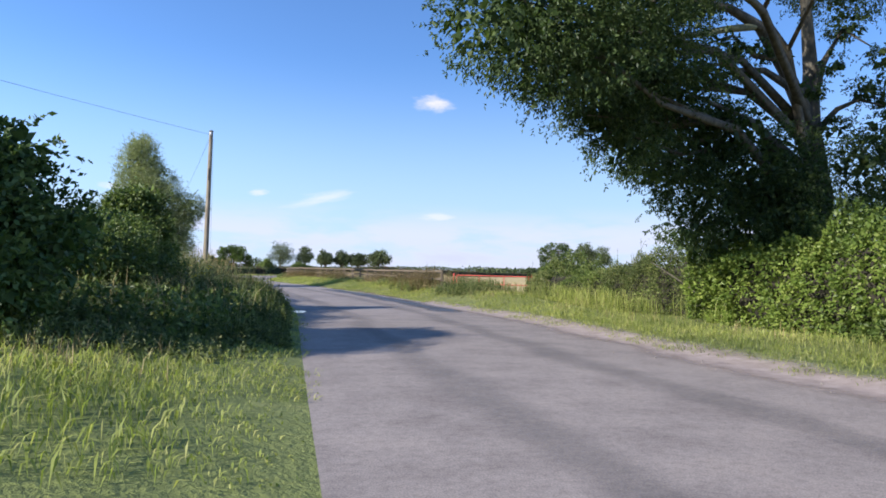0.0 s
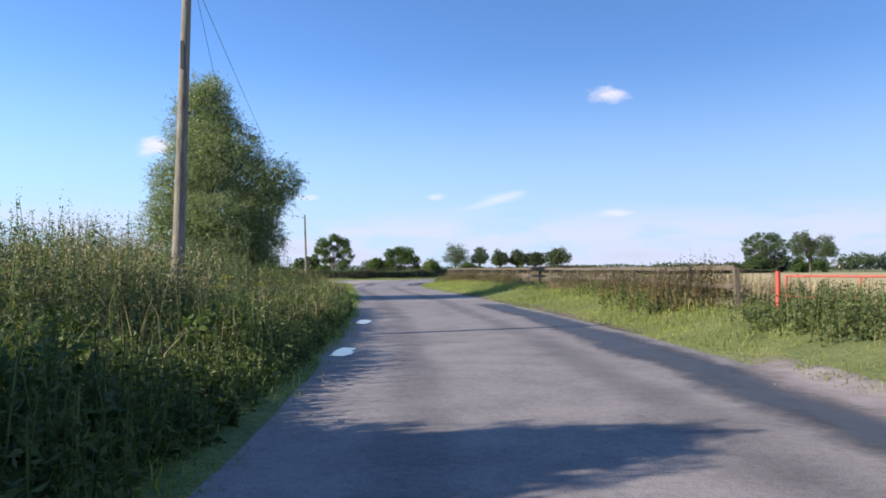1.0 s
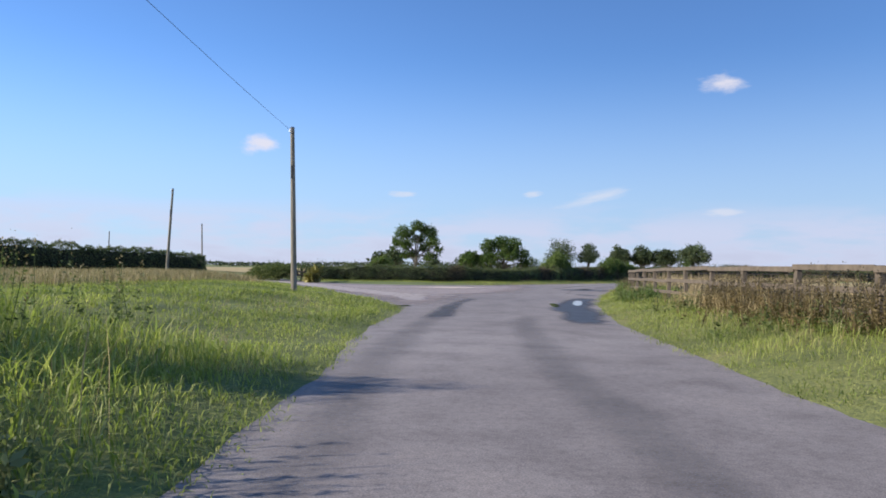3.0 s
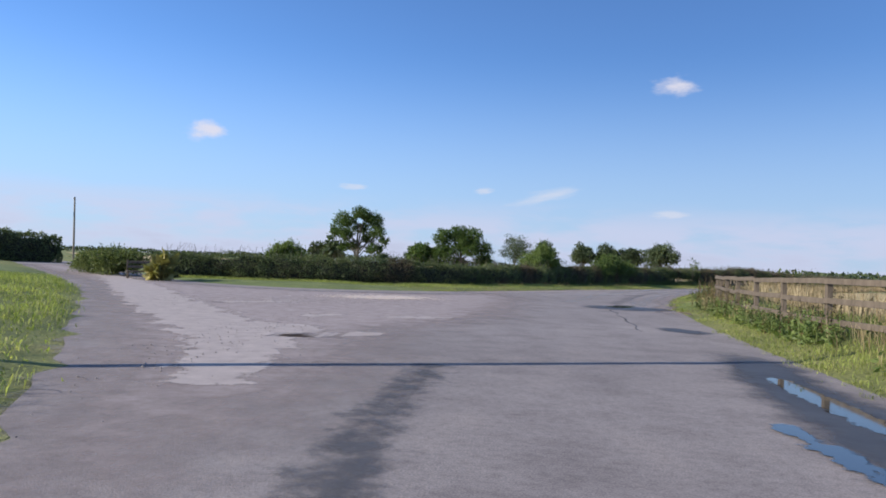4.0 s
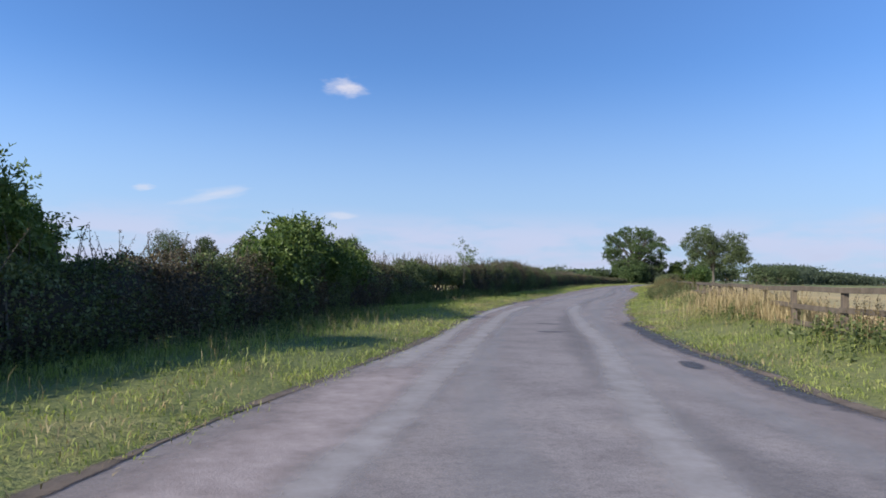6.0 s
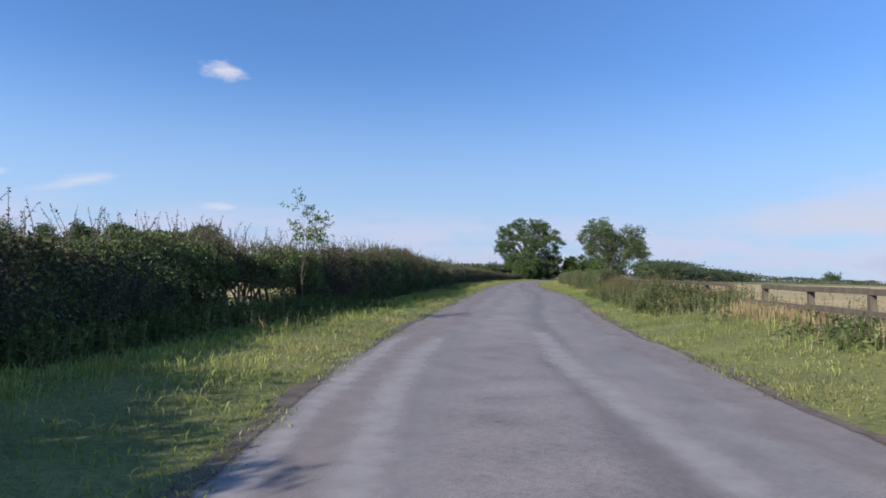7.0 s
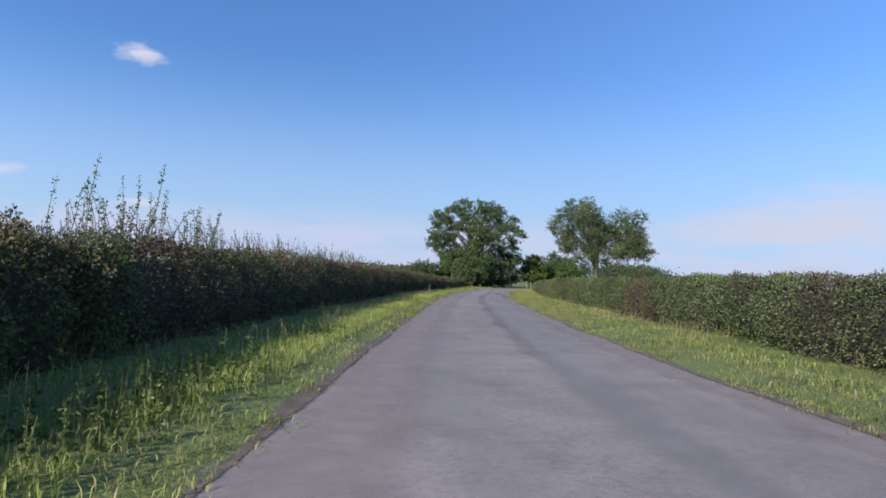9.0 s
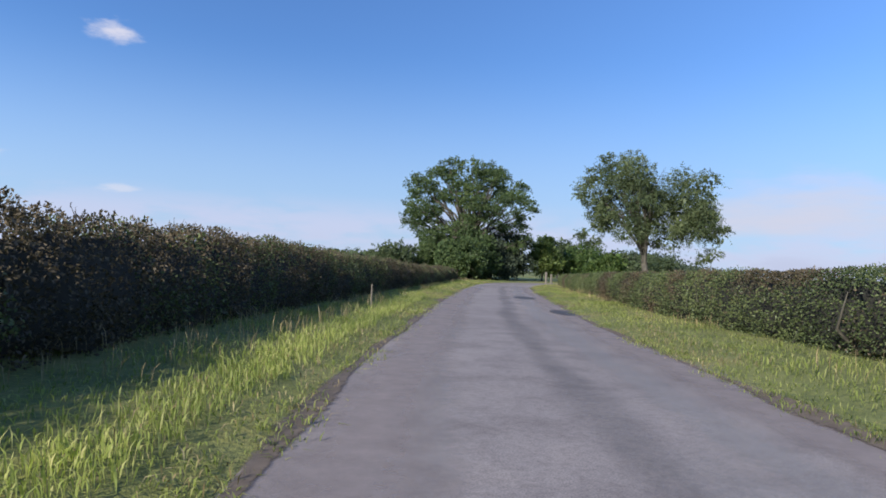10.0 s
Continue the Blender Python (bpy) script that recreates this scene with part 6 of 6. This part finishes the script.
def beside(n, off, spread, seed, y0, y1):
    rng = np.random.default_rng(seed)
    k = FL[(FL[:, 1] > y0) & (FL[:, 1] < y1)]
    q = k[rng.integers(0, len(k), n)] + rng.normal(size=(n, 2)) * spread
    q[:, 0] -= off * 0.8
    return q[road_distance(q) > 0.6]


def patchy(q, seed, level):
    return q[vnoise(np.c_[q * 0.32, np.full(len(q), seed * 1.0)]) > level]


fg = patchy(beside(15000, 0.0, 0.35, 1, 34, 165), 4, 0.52)
blades("fence_dry_grass", fg[(fg[:, 1] < 84) | (fg[:, 1] > 114) | (np.arange(len(fg)) % 5 == 0)], 0.42, 0.012, DRY_GRASS, "dry brown grass growing through the fence", 88, 0.3, 4)
fd = np.vstack([patchy(beside(4200, 0.3, 0.42, 2, 34, 84), 5, 0.36), patchy(beside(900, 0.2, 0.35, 22, 86, 140), 5, 0.58)])
weeds("fence_docks", fd, 0.45 + 0.45 * vnoise(np.c_[fd * 0.7, np.full(len(fd), 8.0)]), DOCK, "reddish brown dock stalks along the fence", 89, 0.07, 20, seedheads=HEDGE_BROWN)
weeds("fence_nettles", np.vstack([patchy(beside(3600, 0.6, 0.45, 3, 34, 166), 6, 0.52), patchy(beside(1500, 0.5, 0.5, 13, 34, 62), 7, 0.42)]), 0.40, WEED, "green nettles and weeds at the foot of the fence", 90, 0.11, 12)
ff = patchy(beside(800, 0.75, 0.35, 31, 84, 101), 11, 0.35)
weeds("fence_dock_leaves", ff, 0.26 + 0.3 * vnoise(np.c_[ff * 0.8, np.full(len(ff), 3.0)]), LIGHT_SHRUB, "bright leafy docks in front of the fence", 98, 0.12, 12)
fw = patchy(beside(4200, 1.0, 0.5, 4, 146, 169), 8, 0.2)
fh = 0.22 + 0.6 * vnoise(np.c_[fw * 0.9, np.full(len(fw), 4.0)])
fm = vnoise(np.c_[fw * 0.6, np.full(len(fw), 6.0)]) > 0.52
weeds("fence_nettles", fw[~fm], fh[~fm], OLIVE_WEED, "leafy weeds hiding the foot of the fence", 91, 0.12, 14)
weeds("fence_mugwort", fw[fm], fh[fm] * 1.15, MUGWORT, "grey-green mugwort with brown seed heads by the fence", 97, 0.09, 14, seedheads=DOCK)
blades("dry_grass_clump", np.array([13.6, 133.6]) + np.random.default_rng(5).normal(size=(500, 2)) * (0.5, 1.2), 0.7, 0.009, DRY_GRASS, "tall tuft of dry straw-coloured grass by the fence", 92, 0.3, 4)
wild = np.random.default_rng(43).normal(size=(300, 2)) * (0.35, 3.2) + (10.0, 22.5)
blades("tall_hedge_grass", wild[road_distance(wild) > 1.6], 0.72, 0.010, GRASS, "tall seeding grass in front of the wild hedge", 115, 0.3, 5, spread=0.1)
gx = np.random.default_rng(6).normal(size=(600, 2)) * (1.2, 1.1) + (8.3, 29.9)
gx = gx[road_distance(gx) > 1.0]
weeds("gate_weeds", gx, 0.55, WEED, "weeds growing in front of the gate", 93, 0.09, 18)
behind = np.vstack([beside(8000, -3.2, 0.7, 14, 60, 131), beside(3500, -3.2, 0.7, 15, 36, 62), patchy(beside(3000, -1.6, 0.4, 16, 131, 166), 3, 0.45)])
behind = behind[(behind[:, 1] < 84) | (behind[:, 1] > 120) | (np.arange(len(behind)) % 4 == 0)]
bh = np.interp(behind[:, 1], [36, 60, 90, 112, 124, 132, 166], [0.85, 0.85, 0.72, 0.75, 0.72, 0.6, 0.5]) * (0.8 + 0.3 * vnoise(np.c_[behind * 0.8, np.full(len(behind), 5.0)]))
blades("standing_straw_grass", behind, bh, 0.020, PALE_STRAW, "tall bleached grass standing behind the fence", 65, 0.25, 4, spread=0.12)
tops = behind[::6]
weeds("brown_seed_grass", tops, bh[::6] * 1.2, DOCK, "brown seeding stalks among the bleached grass", 66, 0.06, 5, seedheads=DOCK)
# below the hedges
HL = resample([(-23.5, 112.9), (-20, 113.8), (-13, 114.9), (-8.5, 118.4), (-5.6, 123.6), (-3, 128), (1.4, 134), (7.6, 145), (14.6, 153.5), (21, 161.6), (31, 175), (38.6, 184.6), (58.4, 210), (70, 223)], 0.3)
rng5 = np.random.default_rng(7)
q = HL[rng5.integers(0, len(HL), 16000)] + rng5.normal(size=(16000, 2)) * 0.35 + (0.75, -0.55)
q = q[road_distance(q) > 0.5]
blades("hedge_bottom_grass", q, 0.15, 0.010, GRASS, "longer grass at the foot of the hedge", 94, 0.4, 4)
q = HL[rng5.integers(0, len(HL), 3200)] + rng5.normal(size=(3200, 2)) * 0.3 + (0.6, -0.45)
weeds("hedge_bottom_weeds", patchy(q[road_distance(q) > 0.5], 9, 0.55), 0.32, WEED, "weeds at the foot of the hedge", 95, 0.07, 14)
# ragwort
for k, (x, y) in enumerate([(-3.3, 33.6), (-2.6, 34.4), (-2.9, 33.0), (-2.6, 20.6), (-2.35, 20.1), (-2.2, 20.9), (-2.75, 20.2), (-2.1, 21.5)]):
    r0 = np.random.default_rng(200 + k)
    z0 = gz1(x, y)
    root = thing("ragwort_plant", x, y, z0, "yellow-flowered ragwort plant on the bank", "plant", "ragwort on the bank")
    hgt = 0.75 + 0.10 * (k % 4)
    part("stalk", tubes("stalk", [([(0, 0, 0), (0.02, 0.01, hgt * 0.5), (0.03, 0.0, hgt)], [0.008, 0.007, 0.004])], WEED, 5), WEED, root)
    pts = np.c_[r0.normal(size=(24, 2)) * 0.07, hgt + r0.normal(size=24) * 0.03]
    tagged(part("flower_head", quads("flower_head", leaf_verts(pts, np.tile([[0, 0, 1.0]], (24, 1)), 0.03, r0, -0.1, 0.3, 0.9), YELLOW), YELLOW, root), kind="stuff")
    pts = np.c_[r0.normal(size=(40, 2)) * 0.02, r0.uniform(0.05, hgt, 40)]
    tagged(part("leaves", quads("leaves", leaf_verts(pts, unit(np.c_[r0.normal(size=(40, 2)), np.full(40, 0.3)]), 0.12, r0, 0.1, 0.8, 0.4), WEED), WEED, root), kind="stuff")

# dead limb on the big ash
dead = thing("dead_branch", 9.9, 15.6, 6.4, "pale lichened dead limb hanging from the ash", "branch")
part("limb", tubes("limb", [([(1.95, 0.46, 1.45), (0.9, 0.2, 1.18), (0.0, 0.0, 0.90), (-0.86, -0.2, 0.66), (-1.3, -0.2, 0.42), (-1.6, -0.22, 0.15)], [0.10, 0.09, 0.08, 0.065, 0.045, 0.015])], LICHEN_BARK, 9), LICHEN_BARK, dead)
part("twig", tubes("twig", [([(-0.62, -0.15, 0.72), (-0.85, -0.2, 0.45), (-1.2, -0.22, 0.2), (-1.5, -0.24, -0.1)], [0.06, 0.05, 0.035, 0.012])], LICHEN_BARK, 7), LICHEN_BARK, dead)
part("twig", tubes("twig", [([(0.3, 0.05, 1.0), (0.1, 0.0, 0.6), (0.05, -0.1, 0.2)], [0.03, 0.022, 0.008])], LICHEN_BARK, 6), LICHEN_BARK, dead)


# ---- small roadside things ----
def marker_post(x, y, h, w, mat, label):
    root = thing("marker_post", x, y, gz1(x, y), label, "post", "verge posts")
    part("shaft", box_mesh("shaft", w, w * 0.9, h, mat, 0.01), mat, root)
    bm = bmesh.new()
    bmesh.ops.create_cone(bm, cap_ends=True, segments=4, radius1=w * 0.68, radius2=w * 0.2, depth=0.05, matrix=Matrix.Translation((0, 0, h + 0.024)) @ Matrix.Rotation(0.785, 4, "Z"))
    part("top", bm, mat, root)


marker_post(64.6, 217.0, 0.55, 0.035, POLE_WOOD, "thin pale stake on the grass verge")
marker_post(86.0, 243.2, 1.15, 0.16, POLE_WOOD, "short pale wooden post at the hedge end")
marker_post(100.7, 246.2, 1.15, 0.16, POLE_WOOD, "square wooden post ending the low hedge")
marker_post(102.6, 247.4, 1.0, 0.14, POLE_WOOD, "square wooden post beside the lane")


def warning_sign(x, y):
    root = thing("warning_sign", x, y, 0.1, "triangular road warning sign on a grey post", "sign", rz=142)
    part("post", tubes("post", [([(0, 0, -0.1), (0, 0, 1.2), (0, 0, 2.1)], [0.038] * 3)], STEEL, 8), STEEL, root)
    for nm, size, yo, mt in (("red_border", 0.45, 0.05, RED_PAINT), ("white_face", 0.32, 0.066, WHITE)):
        bm = bmesh.new()
        bmesh.ops.create_cone(bm, cap_ends=True, segments=3, radius1=size, radius2=size, depth=0.012, matrix=Matrix.Translation((0, yo, 1.95)) @ Matrix.Rotation(1.5708, 4, "X") @ Matrix.Rotation(1.5708, 4, "Z"))
        part(nm, bm, mt, root)


warning_sign(139, 279)
# wooden seat and golden shrub by the side lane
seat = thing("garden_seat", -22.3, 110.9, gz1(-22.3, 110.9), "small dark painted wooden seat against the hedge", "seat", rz=35)
for x in (-0.5, 0.5):
    part("leg", box_mesh("leg", 0.06, 0.06, 1.0, FENCE_WOOD), FENCE_WOOD, seat).location = (x, 0.2, 0)
    part("leg", box_mesh("leg", 0.06, 0.06, 0.45, FENCE_WOOD), FENCE_WOOD, seat).location = (x, -0.2, 0)
part("seat_board", box_mesh("seat_board", 1.12, 0.46, 0.05, FENCE_WOOD), FENCE_WOOD, seat).location = (0, 0, 0.45)
for z in (0.62, 0.84):
    part("back_slat", box_mesh("back_slat", 1.06, 0.03, 0.12, FENCE_WOOD), FENCE_WOOD, seat).location = (0, 0.2, z)
tree("golden_shrub", -20.9, 109.9, 1.3, "spiky golden-leaved shrub at the lane corner", 160, [(0, 0, 0.5, 0.5, 0.5, 0.45), (0.2, 0.1, 0.8, 0.35, 0.35, 0.35)], 0.24, 900, GOLDEN_BUSH, 0.03, 0.2, category="shrub", slim=0.2, droop=-0.2, gaps=0.05, limbs=2)
tree("lane_bush", -25.2, 113.6, 1.9, "pale green bush at the end of the hedge", 161, [(0, 0, 0.9, 1.1, 1.1, 0.7), (-1.5, 1.3, 0.8, 1.1, 1.2, 0.6), (1.0, -0.2, 0.9, 0.8, 0.9, 0.6), (-2.8, 2.8, 0.6, 1.0, 1.0, 0.5)], 0.08, 12000, WEED, 0.05, 0.2, category="bush", gaps=0.25, sprays=300, spray_len=0.4)
lw = np.random.default_rng(88).normal(size=(420, 2)) * (1.3, 0.5) @ np.array([[0.7, -0.7], [0.7, 0.7]]) + (-25.2, 112.2)
blades("lane_corner_grass", lw[road_distance(lw) > 0.2], 0.45, 0.012, GRASS, "tall pale grass at the lane corner", 162, 0.4, 5, spread=0.15)


# ---- clouds ----
def cloud_mat(name, col, strength, cut, density=1.0):
    m = bpy.data.materials.new(name)
    m.use_nodes = True
    n, l = m.node_tree.nodes, m.node_tree.links
    n.clear()
    out = n.new("ShaderNodeOutputMaterial")
    tc = n.new("ShaderNodeTexCoord")
    ln = n.new("ShaderNodeVectorMath")
    ln.operation = "LENGTH"
    l.new(tc.outputs["Object"], ln.inputs[0])
    place = n.new("ShaderNodeObjectInfo")
    shift = n.new("ShaderNodeVectorMath")
    shift.operation = "ADD"
    l.new(tc.outputs["Object"], shift.inputs[0])
    l.new(place.outputs["Location"], shift.inputs[1])
    f1 = noise_node(n, l, 1.7, 6, shift.outputs[0], 0.55)
    mr = n.new("ShaderNodeMapRange")
    mr.interpolation_type = "SMOOTHSTEP"
    for v, k in ((1.0, 1), (0.0, 2), (0.0, 3), (1.0, 4)):
        mr.inputs[k].default_value = v
    l.new(ln.outputs["Value"], mr.inputs[0])
    mu = n.new("ShaderNodeMath")
    mu.operation = "MULTIPLY_ADD"
    l.new(f1, mu.inputs[0])
    mu.inputs[1].default_value = 1.5
    l.new(mr.outputs[0], mu.inputs[2])
    m2 = n.new("ShaderNodeMapRange")
    m2.interpolation_type = "SMOOTHSTEP"
    for v, k in ((1.0 + cut, 1), (1.75 + cut, 2), (0.0, 3), (density, 4)):
        m2.inputs[k].default_value = v
    l.new(mu.outputs[0], m2.inputs[0])
    em = n.new("ShaderNodeEmission")
    em.inputs[0].default_value = (*col, 1)
    em.inputs[1].default_value = strength
    tr = n.new("ShaderNodeBsdfTransparent")
    mx = n.new("ShaderNodeMixShader")
    l.new(m2.outputs[0], mx.inputs[0])
    l.new(tr.outputs[0], mx.inputs[1])
    l.new(em.outputs[0], mx.inputs[2])
    l.new(mx.outputs[0], out.inputs[0])
    return m


PUFF = cloud_mat("bright_cloud", (1.0, 0.92, 0.94), 0.66, 0.06, 0.85)
WISP = cloud_mat("thin_cloud", (0.97, 0.95, 1.0), 0.62, 0.08, 0.6)
BANK = cloud_mat("pink_cloud_bank", (0.98, 0.90, 0.95), 0.58, 0.06, 0.8)


def cloud(x, y, z, w, h, mat, label, seed, roll=0.0):
    """A thin drifting cloud, far off: a bowed sheet."""
    bm = bmesh.new()
    bmesh.ops.create_grid(bm, x_segments=10, y_segments=6, size=1.0)
    for v in bm.verts:
        v.co.z = -0.15 * (v.co.x ** 2 + v.co.y ** 2)
    ob = part("cloud", bm, mat, None, label)
    tagged(ob, "", "cloud", "clouds", "structure")
    ob.matrix_world = look((x, y, z), (0, 100, 2), 0) @ pose(0, 0, 0, 0, 180, roll) @ Matrix.Diagonal((w / 2, h / 2, w / 6, 1))


cloud(275, 1335, 327, 150, 62, PUFF, "small bright cumulus cloud", 1)
cloud(-1415, 3237, 582, 330, 190, PUFF, "small white fair-weather cloud", 2)
cloud(752, 3440, 274, 340, 70, WISP, "thin flat streak of cloud", 3)
cloud(165, 3485, 342, 560, 130, WISP, "thin slanting wisp of cloud", 4, -13)
cloud(3205, 1740, 330, 2300, 560, BANK, "soft pinkish cloud bank low in the sky", 5)
cloud(-120, 3500, 365, 200, 60, WISP, "faint thin wisp of cloud", 6)
cloud(-760, 3450, 360, 260, 60, WISP, "faint thin wisp of cloud", 7)
